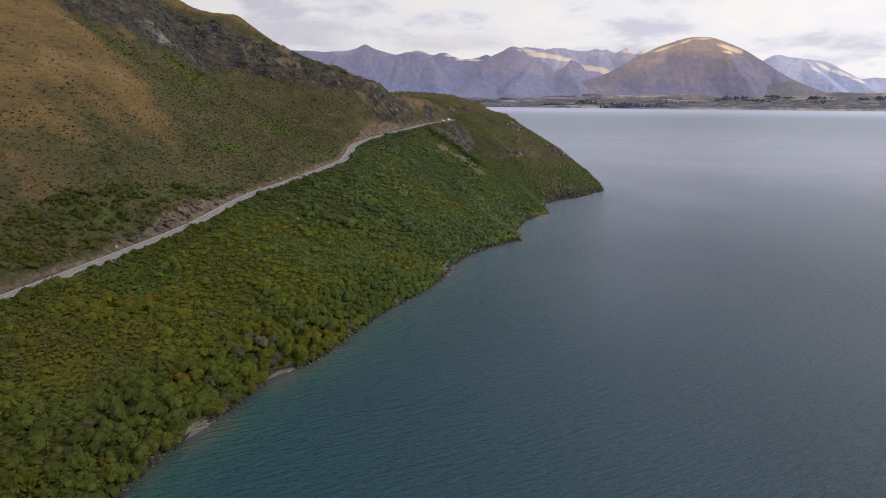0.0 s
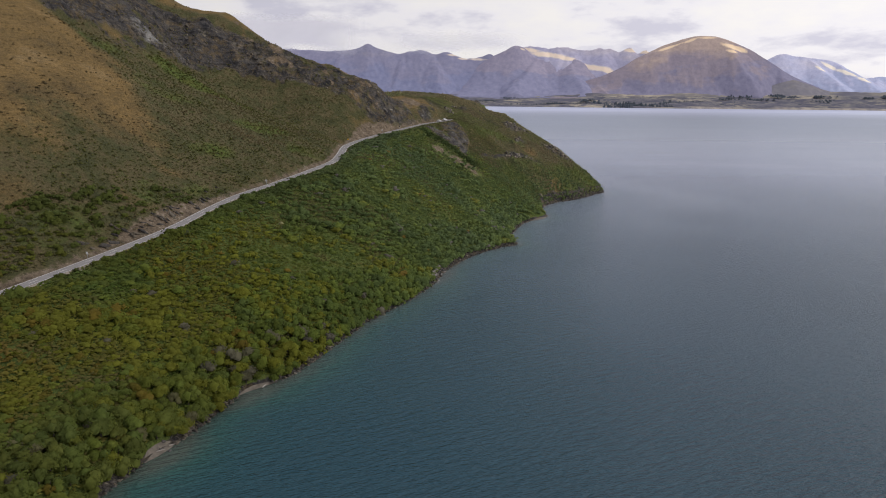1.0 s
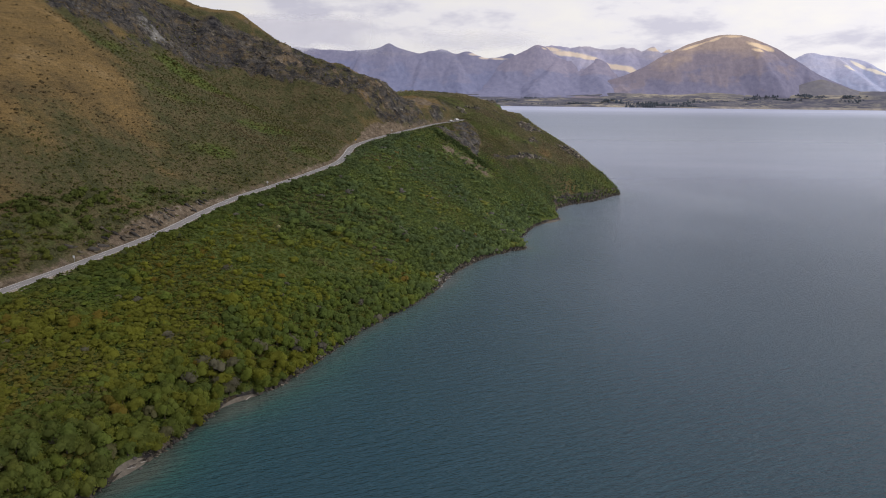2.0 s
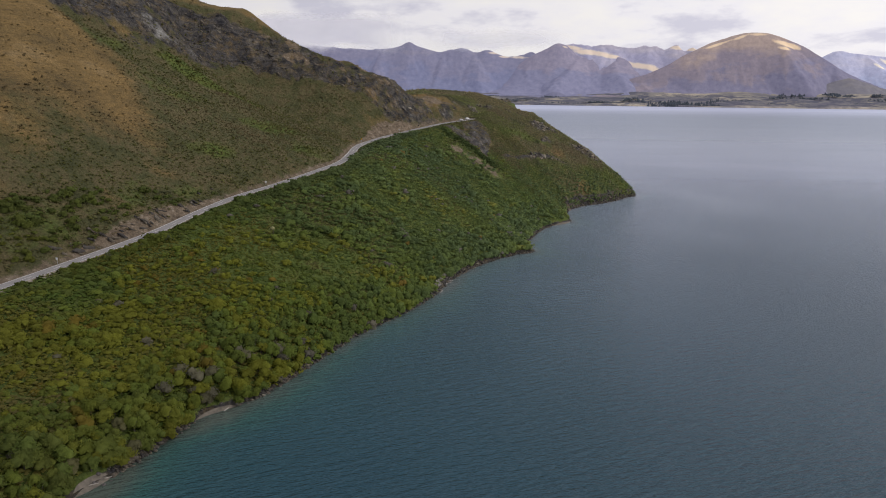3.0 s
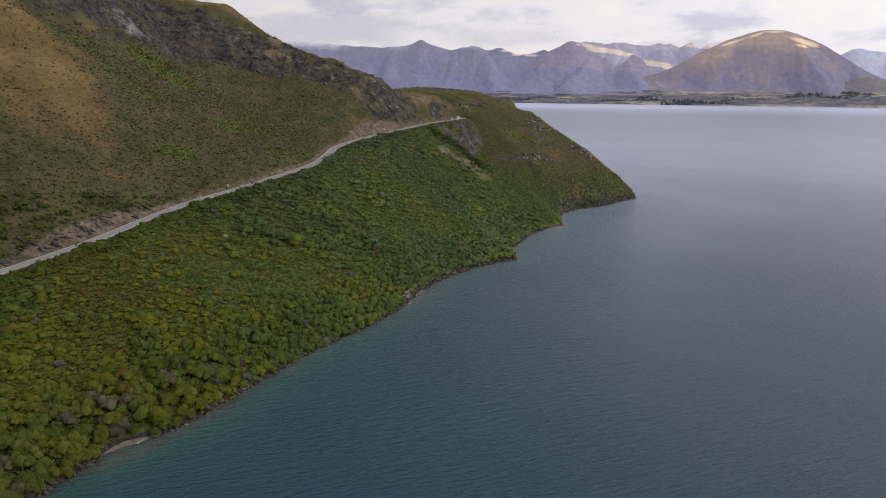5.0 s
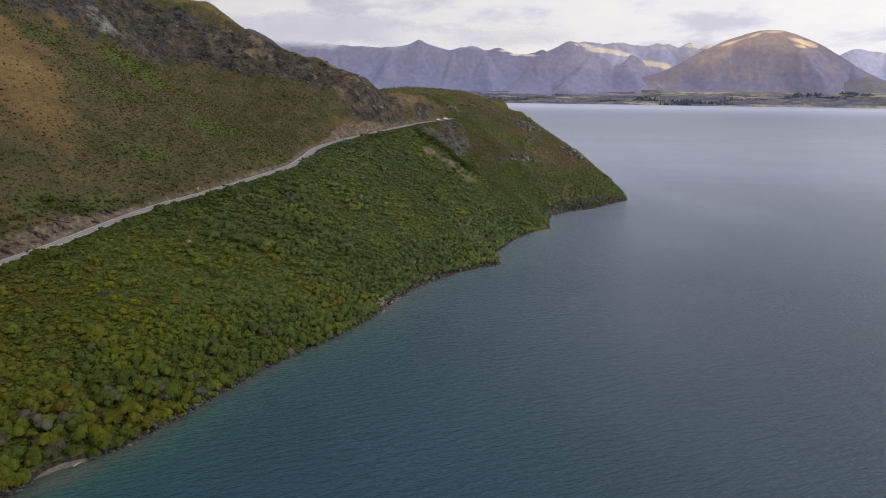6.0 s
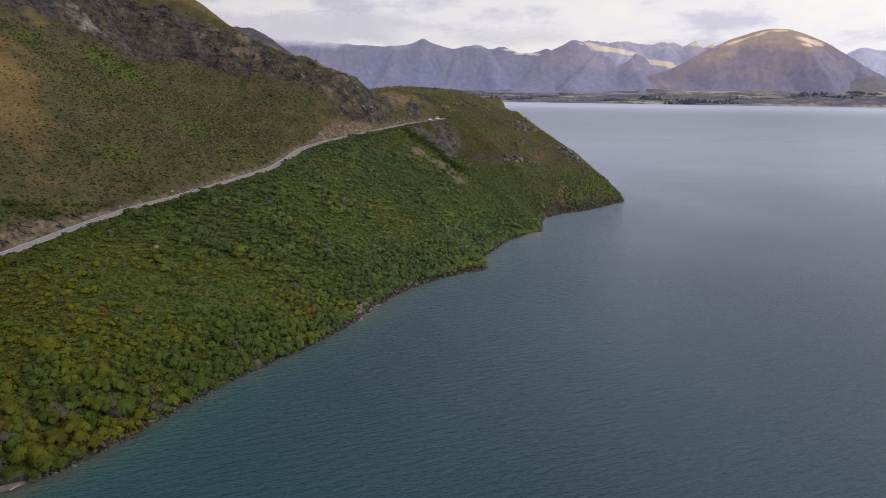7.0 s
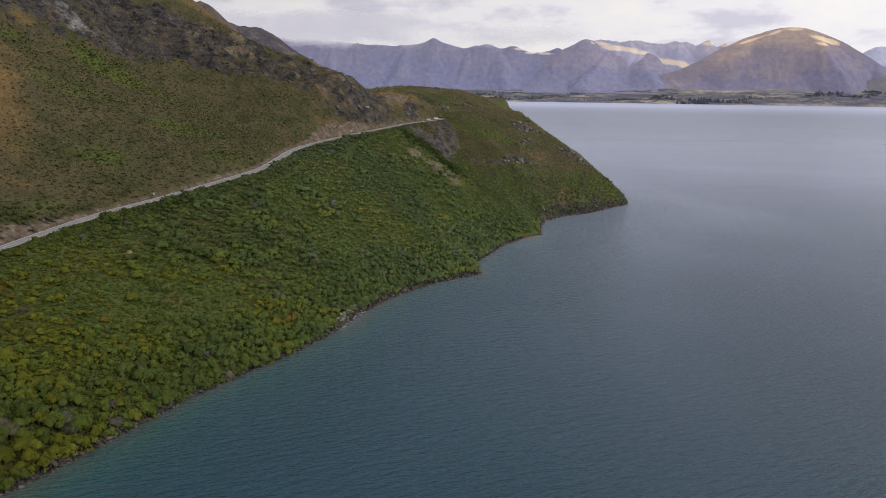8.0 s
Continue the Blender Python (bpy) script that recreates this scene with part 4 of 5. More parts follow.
def tree_tones(u, v):
    x, y = to_xy(u, v)
    near = 1 - step(u, 110, 420)
    gold = 0.9 * spot(u, v, 98, 163, 8, 9) + 0.7 * spot(u, v, 89, 152, 7, 9) + 0.5 * spot(u, v, 146, 169, 8, 6) + 0.35 * spot(u, v, 184, 158, 9, 9) + 0.3 * spot(u, v, 150, 158, 8, 12)
    mood = gold + fractal(x, y, 26, 4, 0.6, 80) * 2.4 + fractal(x, y, 8, 3, 0.6, 81) * 1.1 + RNG.randn(len(u)) * (0.12 + 0.10 * near) + near * 0.22 + 0.14 * (1 - step(u, 80, 170)) - 0.12 * step(u, 230, 360) + 0.02
    t = DARK + (MID - DARK) * step(mood, -0.35, -0.05)[:, None]
    t = t + (LIME - t) * step(mood, -0.02, 0.30)[:, None]
    t = t + (GOLD - t) * step(mood, 0.32, 0.62)[:, None]
    r = RNG.rand(len(u))
    rusty = np.clip(step(fractal(x, y, 16, 3, 0.5, 84), 0.12, 0.22) * near + 1.8 * spot(u, v, 96, 168, 6, 5), 0, 2.2) * step(v - shore_v(u), 7, 15)
    t = np.where((r < 0.003 * near + 0.20 * rusty)[:, None], RUST, t)
    t = np.where((r > 0.985 - 0.03 * near * (1 - step(v - shore_v(u), 8, 22)))[:, None], GREY, t)
    t = t * np.array((1.11, 1.10, 1.07))
    bare = sum(spot(u, v, a, b, 2.2, 2.0) for a, b in ((148, 132), (141.5, 128.5), (182, 126.5), (133, 135), (118, 131), (160, 135), (172, 129)))
    t = np.where((bare > 0.5)[:, None], GREY * 1.1, t)
    hedge = (step(v - road_v(u), -12, -9) * 0.7)[:, None]
    bank = (v > road_v(u))[:, None]
    t = np.where(bank, 0.5 * t + 0.5 * np.array((0.118, 0.132, 0.042)), t)
    hedge = np.where(bank, 0.25, hedge)
    t = t * (1 - hedge) + np.array((0.105, 0.150, 0.036)) * hedge
    olive = ((0.25 + 0.4 * (1 - step(u, 90, 200))) * near * (0.4 + 0.6 * RNG.rand(len(u))))[:, None]
    t = t * (1 - olive) + np.array((0.225, 0.225, 0.045)) * olive
    dry = (0.35 * step(u, 440, 530))[:, None]
    t = t * (1 - dry) + np.array((0.128, 0.168, 0.060)) * dry
    # haze painted into the tones: farther trees lighter and bluer
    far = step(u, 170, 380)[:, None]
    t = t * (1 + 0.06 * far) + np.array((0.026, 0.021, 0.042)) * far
    gully = ((np.abs(u - 451) < 6) & (v > 182) & (v < 232))[:, None]
    t = np.where(gully, np.array((0.085, 0.120, 0.040)), t)
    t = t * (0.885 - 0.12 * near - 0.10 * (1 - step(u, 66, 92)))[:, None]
    return t * (1 + RNG.uniform(-1, 1, len(u)) * (0.15 + 0.03 * near))[:, None]


def build_forest():
    rng = np.random.RandomState(9)
    close = [crown_shape(rng, 104, 1, 0.18, 8, 4) for _ in range(9)]
    middle = [crown_shape(rng, 46, 1, 0.24, 7, 3) for _ in range(6)]
    distant = [crown_shape(rng, 15, 1, 0.38, 5, 2) for _ in range(6)]
    # big round trees along the water, a lower thicket above them
    u1, v1 = sprinkle(30, 640, 100, 190, 2.45)
    u2, v2 = sprinkle(30, 640, 110, 250, 2.15)
    keep1 = (v1 - shore_v(u1) > 1.5) & (v1 - shore_v(u1) < 24 + 14 * fractal(u1, v1, 30, 3, 0.5, 90)) & (v1 - road_v(u1) < -6)
    keep2 = (v2 - shore_v(u2) > 18) & (v2 - road_v(u2) < np.where(u2 < 505, -5.5, -12)) & (RNG.rand(len(u2)) < 0.42 + 0.5 * step(fractal(u2, v2, 30, 4, 0.6, 93), -0.10, 0.14))
    u3 = np.arange(32, 640, 1.35)
    u3 = u3 + RNG.uniform(-0.6, 0.6, len(u3))
    v3 = shore_v(u3) + RNG.uniform(0.1, 1.8, len(u3)) + 0.8 * step(u3, 230, 270)
    coves = sum((np.abs(u3 - c) < w) for c, w in ((105.5, 5), (142.5, 5.5), (278, 8), (453, 9), (509, 3)))
    u3, v3 = u3[coves == 0], v3[coves == 0]
    # a dark hedge below the road's outer edge
    u4 = np.repeat(np.arange(32, 440, 1.9), 3)
    u4 = u4 + RNG.uniform(-0.9, 0.9, len(u4))
    v4 = road_v(u4) - np.tile((4.9, 6.6, 8.4), len(u4) // 3) + RNG.uniform(-0.7, 0.7, len(u4))
    u, v = np.r_[u1[keep1], u2[keep2], u3, u4], np.r_[v1[keep1], v2[keep2], v3, v4]
    big = np.r_[np.ones(keep1.sum()), np.zeros(keep2.sum()), np.ones(len(u3)), np.zeros(len(u4))]
    # dark trees in the gully beside the slip
    v6 = np.repeat(np.arange(184, 231, 1.5), 4)
    u6 = 451 + 0.08 * (v6 - 190) + RNG.uniform(-3.2, 3.2, len(v6))
    u, v, big = np.r_[u, u6], np.r_[v, v6], np.r_[big, np.ones(len(u6))]
    # a thicket on the bank above the road
    u5, v5 = sprinkle(60, 300, 200, 260, 1.9)
    d5 = v5 - road_v(u5)
    reach = 30 - 22 * step(u5, 160, 250)
    keep5 = (d5 > 7.5) & (d5 < reach) & (RNG.rand(len(u5)) < 0.08 + 0.30 * (1 - step(u5, 145, 170)) + 0.62 * step(fractal(u5, v5, 15, 4, 0.6, 98), -0.02, 0.2)) & (dirt_mask(u5, v5) < 0.4)
    u, v, big = np.r_[u, u5[keep5]], np.r_[v, v5[keep5]], np.r_[big, np.zeros(keep5.sum())]
    lay = (np.abs(u - 125) < 4) | (np.abs(u - 138) < 5)
    open_side = ~(lay & (v - road_v(u) > -8.6) & (v < road_v(u)))
    off = v - shore_v(u)
    for c, w, deep in ((105.5, 5, 2.2), (142.5, 6, 1.3), (278, 10, 4.0), (453, 11, 3.6), (509, 4, 3.0)):
        open_side &= ~((np.abs(u - c) < w) & (off < deep))
    u, v, big = u[open_side], v[open_side], big[open_side]
    bare = np.maximum(rock_mask(u, v) * (v - shore_v(u) > 5), dirt_mask(u, v))
    reach = curve(u, (-200, 440, 470, 510, 531, 585, 640, 1000), (200, 130, 60, 46, 36, 24, 16, 12))
    thin = 1 - 0.95 * bare - 0.97 * step(v - shore_v(u) - reach, -6, 8)
    gap = fractal(u, v, 34, 4, 0.6, 97)
    thin = thin * np.where((big > 0) | (v - road_v(u) > -10), 1, 1 - (0.35 + 0.5 * spot(u, v, 155, 174, 60, 20)) * step(gap, -0.06, 0.08))
    ok = RNG.rand(len(u)) < thin
    u, v, big = u[ok], v[ok], big[ok]
    patch = 0.5 + fractal(u, v, 22, 3, 0.5, 95)
    size = np.where(big > 0, RNG.uniform(1.0, 1.9, len(u)) * (1 + 0.32 * (1 - step(v - shore_v(u), 10, 24))), RNG.uniform(0.9, 1.75, len(u)) * (0.65 + 0.7 * patch))
    lump = step(fractal(u, v, 13, 3, 0.6, 96), 0.04, 0.2)
    size = size * (1 + 0.45 * lump * (big == 0)) * np.where(RNG.rand(len(u)) < 0.06, 1.35, 1.0)
    size = size * np.where(big > 0, 1.0, 1.16) * (1 + 0.1 * step(u, 180, 230)) * (1 - 0.36 * step(u, 400, 500)) * np.where((v > road_v(u)) & (u < 460), 0.86, 1.0)
    height = size * RNG.uniform(0.65, 1.0, len(u)) * np.where(big > 0, 1.1 + 0.2 * (1 - step(v - shore_v(u), 8, 20)), 0.74 + 0.3 * lump) * (1 - 0.22 * step(u, 170, 300))
    x, y = to_xy(u, v)
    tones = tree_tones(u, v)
    single = (u > 78) & (u < 178) & (v - shore_v(u) < 17) & (big > 0)
    z = ground_z(u, v) - np.where(single, 0.15, 0.5 * height)
    pick = np.where(single)[0][:300]
    # the trees nearest to the water's edge stand one by one
    crowns, trunks = [], []
    for k in range(6):
        cv, cf, cn = crown_shape(rng, 330, 1, 0.12, 10, 6)
        me = mesh_object("crown", cv, cf, FOLIAGE_ONE, None, True, None, cn).data
        crowns.append(me)
        tv, tf = trunk_shape(rng)
        trunks.append(mesh_object("trunk", tv, tf, BARK).data)
    for o in [o for o in scene.objects if o.name.split(".")[0] in ("crown", "trunk")]:
        bpy.data.objects.remove(o)
    for n, i in enumerate(pick):
        tree = new("tree")
        tree.matrix_world = Matrix.LocRotScale((x[i], y[i], z[i]), Euler((0, 0, RNG.uniform(0, 6.28))), (size[i], size[i], height[i]))
        tagged(tree, "round leafy green lakeside tree on the bank", "tree", "trees along the water")
        for nm, me in (("trunk", trunks[n % 6]), ("crown", crowns[n % 6])):
            p = new(nm, me)
            p.parent = tree
            p.color = (*tones[i], 1)
    rest = np.ones(len(u), bool)
    rest[pick] = False
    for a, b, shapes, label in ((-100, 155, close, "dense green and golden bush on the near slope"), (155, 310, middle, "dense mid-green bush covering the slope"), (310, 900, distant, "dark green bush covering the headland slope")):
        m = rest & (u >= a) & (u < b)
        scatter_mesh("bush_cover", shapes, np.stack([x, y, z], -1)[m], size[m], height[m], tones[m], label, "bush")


def build_understorey():
    """A low carpet of fern and broom between the trees."""
    rng = np.random.RandomState(29)
    shapes = []
    for _ in range(6):
        sv, sf, sn = crown_shape(rng, 5, 1, 0.64, 5, 0)
        sn = sn * 0.45 + (0, 0, 0.8)
        shapes.append((sv * (1.25, 1.25, 0.5), sf, sn / np.linalg.norm(sn, axis=1)[:, None]))
    u, v = sprinkle(30, 520, 112, 245, 1.22)
    ok = (v - shore_v(u) > 2.5) & (v - road_v(u) < -3.7) & (np.maximum(rock_mask(u, v), dirt_mask(u, v)) < 0.35)
    u, v = u[ok], v[ok]
    x, y = to_xy(u, v)
    size = RNG.uniform(0.55, 1.0, len(u)) * (1.22 - 0.22 * step(u, 140, 220))
    mood = fractal(x, y, 34, 4, 0.6, 130) * 2.2 + RNG.randn(len(u)) * 0.07 + 0.22 * (1 - step(u, 120, 300)) - 0.05 - 0.16 * step(u, 220, 380)
    fern, moss, broom = np.array((0.135, 0.198, 0.044)), np.array((0.172, 0.218, 0.040)), np.array((0.212, 0.205, 0.044))
    tone = fern + (moss - fern) * step(mood, -0.25, 0.0)[:, None]
    tone = tone + (broom - tone) * step(mood, 0.05, 0.32)[:, None]
    heath = step(fractal(x, y, 30, 4, 0.6, 133), 0.06, 0.2)[:, None]
    tone = tone + (np.array((0.195, 0.165, 0.072)) - tone) * heath * 0.7
    sunny = np.clip(0.8 * spot(u, v, 97, 157, 6, 10) + 0.7 * spot(u, v, 89, 152, 7, 8) + 0.6 * spot(u, v, 146, 169, 8, 6), 0, 1)[:, None]
    tone = tone + (np.array((0.262, 0.245, 0.040)) - tone) * sunny
    tone = tone + (np.array((0.270, 0.185, 0.042)) - tone) * (0.9 * spot(u, v, 96, 168, 6, 5))[:, None]
    # farther ferns get a bluer tone in place of haze
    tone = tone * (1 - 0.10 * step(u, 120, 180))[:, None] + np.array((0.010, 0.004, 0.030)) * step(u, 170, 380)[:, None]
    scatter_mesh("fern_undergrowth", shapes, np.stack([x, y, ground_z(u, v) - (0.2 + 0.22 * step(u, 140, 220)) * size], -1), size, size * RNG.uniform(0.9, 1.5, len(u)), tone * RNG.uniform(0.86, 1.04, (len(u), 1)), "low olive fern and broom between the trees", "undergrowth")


def build_scrub():
    rng = np.random.RandomState(19)
    shapes = [crown_shape(rng, 7, 1, 0.6, 3, 0) for _ in range(6)]
    shapes = [(s[0] * (1, 1, 0.75), s[1], s[2]) for s in shapes]
    u, v = sprinkle(60, 660, 135, 430, 1.72)
    d, sh = v - road_v(u), shore_v(u)
    rock, tan, dirt, lush = rock_mask(u, v), tan_mask(u, v), dirt_mask(u, v), lush_mask(u, v)
    head = step(u, 480, 510)
    x, y = to_xy(u, v)
    clump = np.clip(0.5 + fractal(x, y, 16, 4, 0.65, 110) * 2.6, 0, 1)
    knots = step(fractal(x, y, 20, 4, 0.7, 112), 0.10, 0.20)
    chance = (0.12 + 0.85 * clump) * (1 - tan * (0.992 - 0.34 * knots)) * (1 - 0.45 * rock) * (1 - 0.92 * dirt)
    chance = np.where((lush > 0.5) & (head < 0.5), np.maximum(chance, 0.8), chance)
    ok = (RNG.rand(len(u)) < chance) & np.where(u < 508, (d > 6) | ((u > 470) & (v - sh > 40) & (d < -4)), v - sh > 12) & (d < 190)
    u, v, x, y, tan, lush, rock = u[ok], v[ok], x[ok], y[ok], tan[ok], lush[ok], rock[ok]
    size = RNG.uniform(0.3, 0.72, len(u)) * (1 + 0.5 * lush) * np.where(RNG.rand(len(u)) < 0.07 + 0.13 * step(u, 490, 520), 1.8, 1.0)
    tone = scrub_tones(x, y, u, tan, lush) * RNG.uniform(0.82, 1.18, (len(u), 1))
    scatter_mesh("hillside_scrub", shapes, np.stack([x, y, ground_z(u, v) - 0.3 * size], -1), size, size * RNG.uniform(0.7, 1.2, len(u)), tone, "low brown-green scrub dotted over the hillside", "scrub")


def scrub_tones(x, y, u, tan, lush):
    drab, brown, green = np.array((0.190, 0.166, 0.082)), np.array((0.245, 0.190, 0.106)), np.array((0.162, 0.170, 0.050))
    mood = fractal(x, y, 34, 4, 0.6, 120) * 1.3 * (1 + 0.9 * step(u, 480, 520)) + RNG.randn(len(x)) * 0.12 + 0.06 * step(u, 480, 520)
    t = drab + (brown - drab) * step(mood, 0.0, 0.25)[:, None]
    t = t + (green - t) * np.clip(step(-mood, -0.08, 0.22) + lush, 0, 1)[:, None] * 0.9
    head = step(u, 480, 520)
    heath, thorn = step(fractal(x, y, 30, 4, 0.6, 124), 0.03, 0.16), step(fractal(x, y, 15, 4, 0.6, 125), 0.10, 0.22)
    t = t + (np.array((0.132, 0.168, 0.056)) - t) * (0.30 * head)[:, None]
    t = t + (np.array((0.190, 0.148, 0.092)) - t) * (0.75 * head * heath)[:, None]
    t = t + (np.array((0.078, 0.088, 0.044)) - t) * (0.8 * head * thorn)[:, None]
    t = np.where((tan > 0.5)[:, None], np.array((0.160, 0.124, 0.064)), t)
    # headland tones raised and blued, painting in distance haze
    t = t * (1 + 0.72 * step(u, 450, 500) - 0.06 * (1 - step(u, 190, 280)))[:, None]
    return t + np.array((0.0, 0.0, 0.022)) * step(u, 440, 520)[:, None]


def build_tussock():
    """Fine low growth that knits the shrubs together."""
    rng = np.random.RandomState(23)
    shapes = [crown_shape(rng, 4, 1, 0.66, 3, 0) for _ in range(6)]
    shapes = [(s[0] * (1.3, 1.3, 0.45), s[1], s[2]) for s in shapes]
    u1, v1 = sprinkle(455, 650, 125, 285, 1.15)
    u2, v2 = sprinkle(70, 500, 205, 345, 1.95)
    keep1 = (v1 - shore_v(u1) > 8) & (v1 - road_v(u1) < np.where(u1 < 506, -5, 60))
    keep2 = v2 - road_v(u2) > 6
    u, v = np.r_[u1[keep1], u2[keep2]], np.r_[v1[keep1], v2[keep2]]
    x, y = to_xy(u, v)
    tan, lush, bare = tan_mask(u, v), lush_mask(u, v), np.maximum(rock_mask(u, v), dirt_mask(u, v))
    ok = RNG.rand(len(u)) < (1 - 0.93 * bare) * (1 - 0.8 * tan)
    u, v, x, y, tan, lush = u[ok], v[ok], x[ok], y[ok], tan[ok], lush[ok]
    size = RNG.uniform(0.45, 0.95, len(u))
    tone = scrub_tones(x, y, u, tan, lush) * RNG.uniform(0.75, 1.25, (len(u), 1))
    scatter_mesh("hillside_tussock", shapes, np.stack([x, y, ground_z(u, v) - 0.22 * size], -1), size, size * RNG.uniform(0.7, 1.1, len(u)), tone, "fine olive tussock and bracken over the slope", "tussock")


build_forest()
build_understorey()
build_scrub()
build_tussock()

# ---- broken rock ----


def crag_material(name, shade):
    m, t, s = material(name, 0.92, 0.2)
    geo = t.nodes.new("ShaderNodeNewGeometry")
    base = add_ramp(t, geo.outputs["Random Per Island"], [(k, tuple(shade * c for c in rgb)) for k, rgb in ((0.0, (0.060, 0.057, 0.057)), (0.5, (0.108, 0.099, 0.090)), (0.8, (0.152, 0.129, 0.098)), (1.0, (0.215, 0.195, 0.162)))])
    stain = add_ramp(t, add_noise(t, 0.8, 9, 0.75), [(0.3, (0.42, 0.42, 0.44)), (0.55, (1.0, 0.98, 0.94)), (0.72, (1.5, 1.42, 1.2))])
    link(t, add_mix(t, 1.0, base, stain, "MULTIPLY"), s.inputs["Base Color"])
    add_bump(t, s, add_noise(t, 1.6, 8, 0.75), 1.0, 0.5)
    return m


def build_crags():
    """Angular slabs sunk into the cliffs and ledges, and broken rock along the shore."""
    rng = np.random.RandomState(83)
    cv = np.array([(a, c, d) for a in (-1, 1) for c in (-1, 1) for d in (-1, 1)], float)
    cf = np.array([(0, 1, 3), (0, 3, 2), (4, 6, 7), (4, 7, 5), (0, 4, 5), (0, 5, 1), (2, 3, 7), (2, 7, 6), (0, 2, 6), (0, 6, 4), (1, 5, 7), (1, 7, 3)])
    u2, v2 = sprinkle(508, 660, 130, 270, 1.8)
    u3 = np.r_[rng.uniform(60, 640, 3400), rng.uniform(60, 460, 3600)]
    v3 = shore_v(u3) + np.where(u3 > 490, rng.uniform(-0.1, 2.2, len(u3)), rng.uniform(-0.9, 1.4, len(u3)))
    u4, v4 = sprinkle(764, 784, 310, 332, 2.4)
    u5 = rng.normal(190, 17, 420)
    v5 = road_v(u5) + rng.uniform(4.4, 11, len(u5))
    u6, v6 = rng.uniform(150, 172, 50), 0.0
    v6 = road_v(u6) + rng.uniform(4.4, 8, 50)
    u7, v7 = sprinkle(240, 510, 236, 440, 3.6)
    u2, v2 = np.r_[u2, u7], np.r_[v2, v7]
    u, v = np.r_[u2, u3, u4, u5, u6], np.r_[v2, v3, v4, v5, v6]
    bank = np.r_[np.zeros(len(u2) + len(u3) + len(u4)), np.ones(len(u5) + len(u6))] > 0
    rock = rock_mask(u, v)
    d, off = v - road_v(u), v - shore_v(u)
    shore = off < 4
    cove = (np.abs(u - 105.5) < 5) | (np.abs(u - 142.5) < 6.5) | (np.abs(u - 453) < 11) | (np.abs(u - 509) < 3)
    x, y = to_xy(u, v)
    heap = step(fractal(x, y, 20, 3, 0.6, 84), -0.15, 0.12)
    chance = np.where(bank, 0.12, np.where(shore, 0.75 * (1 - cove) * np.where(u < 460, 0.3 + 0.7 * step(fractal(u, u * 0, 16, 3, 0.6, 86), -0.1, 0.2), 1.0), step(rock, 0.3, 0.75) * (0.25 + 0.6 * heap) * np.where(u < 510, 0.4, 1.0)))
    ok = (rng.rand(len(u)) < chance) & (off > -1.0) & ((np.abs(d) > 6) | (u > 508) | bank) & ((u > 508) | (v < curve(u, CLIFF_U, CLIFF_V) + 0.72 * curve(u, CLIFF_U, CLIFF_W)) | shore | bank)
    u, v, x, y, shore, bank = u[ok], v[ok], x[ok], y[ok], shore[ok], bank[ok]
    n = len(u)
    size = np.where(shore, rng.uniform(0.14, 0.52, n), rng.uniform(0.5, 1.5, n) * np.where(bank, 0.75, 0.85)) * np.where(rng.rand(n) < 0.1, np.where(shore, 1.6, 1.15), 1.0)
    z = np.maximum(ground_z(u, v), -0.2)
    verts = np.repeat(cv[None], n, 0) + rng.uniform(-0.55, 0.55, (n, 8, 3))
    verts = verts * np.stack([size * rng.uniform(0.8, 2.2, n), size * rng.uniform(0.6, 1.1, n), size * np.where(bank, rng.uniform(0.3, 0.6, n), rng.uniform(0.4, 0.75, n))], -1)[:, None, :]
    size_up = np.where(bank, 1.1, np.where(shore, 1.0, np.where(u < 510, 0.8, 1.25)))
    verts[:, :, 0] *= size_up[:, None]
    tip = (rng.uniform(0.25, 0.95, n))[:, None]          # beds dip one way
    px, pz = verts[:, :, 0] * np.cos(tip) + verts[:, :, 2] * np.sin(tip), verts[:, :, 2] * np.cos(tip) - verts[:, :, 0] * np.sin(tip)
    turn = (np.pi / 2 - AXIS + rng.randn(n) * 0.35)[:, None]
    qx = px * np.cos(turn) - verts[:, :, 1] * np.sin(turn)
    qy = px * np.sin(turn) + verts[:, :, 1] * np.cos(turn)
    sunk = np.where(shore, 0.1, np.where(bank, 0.3, 0.62)) * size
    pts = np.stack([qx + x[:, None], qy + y[:, None], pz + (z - sunk)[:, None]], -1)
    for name, label, m in (("shore_rocks", "grey broken rocks lining the water's edge", shore), ("cliff_rocks", "dark angular slabs of schist on the cliff", ~shore & ~bank & (u < 440)), ("ledge_rocks", "angular grey-tan slabs of rock on the headland's ledges", ~shore & ~bank & (u >= 440)), ("bank_rocks", "tilted grey rock slabs in the road cutting", bank)):
        k = int(m.sum())
        faces = (cf[None] + (np.arange(k) * 8)[:, None, None]).reshape(-1, 3)
        tagged(mesh_object(name, pts[m].reshape(-1, 3), faces, LEDGE if name == "ledge_rocks" else CRAG), label, "rocks", "", "stuff")


CRAG, LEDGE = crag_material("dark_schist", 1.0), crag_material("pale_schist", 1.75)
build_crags()

# ---- the water's edge ----


def boulder_mesh(name, seed, mat):
    rng = np.random.RandomState(seed)
    bm = bmesh.new()
    bmesh.ops.create_icosphere(bm, subdivisions=2, radius=1.0)
    cuts = [(Vector(rng.randn(3)).normalized(), rng.uniform(0.45, 0.8)) for _ in range(7)]
    for p in bm.verts:
        for n, d in cuts:
            over = p.co.dot(n) - d
            if over > 0:
                p.co -= n * over
        p.co *= 1 + 0.08 * rng.randn()
        p.co.z *= 0.7
    me = bpy.data.meshes.new(name)
    bm.to_mesh(me)
    bm.free()
    me.materials.append(mat)
    return me


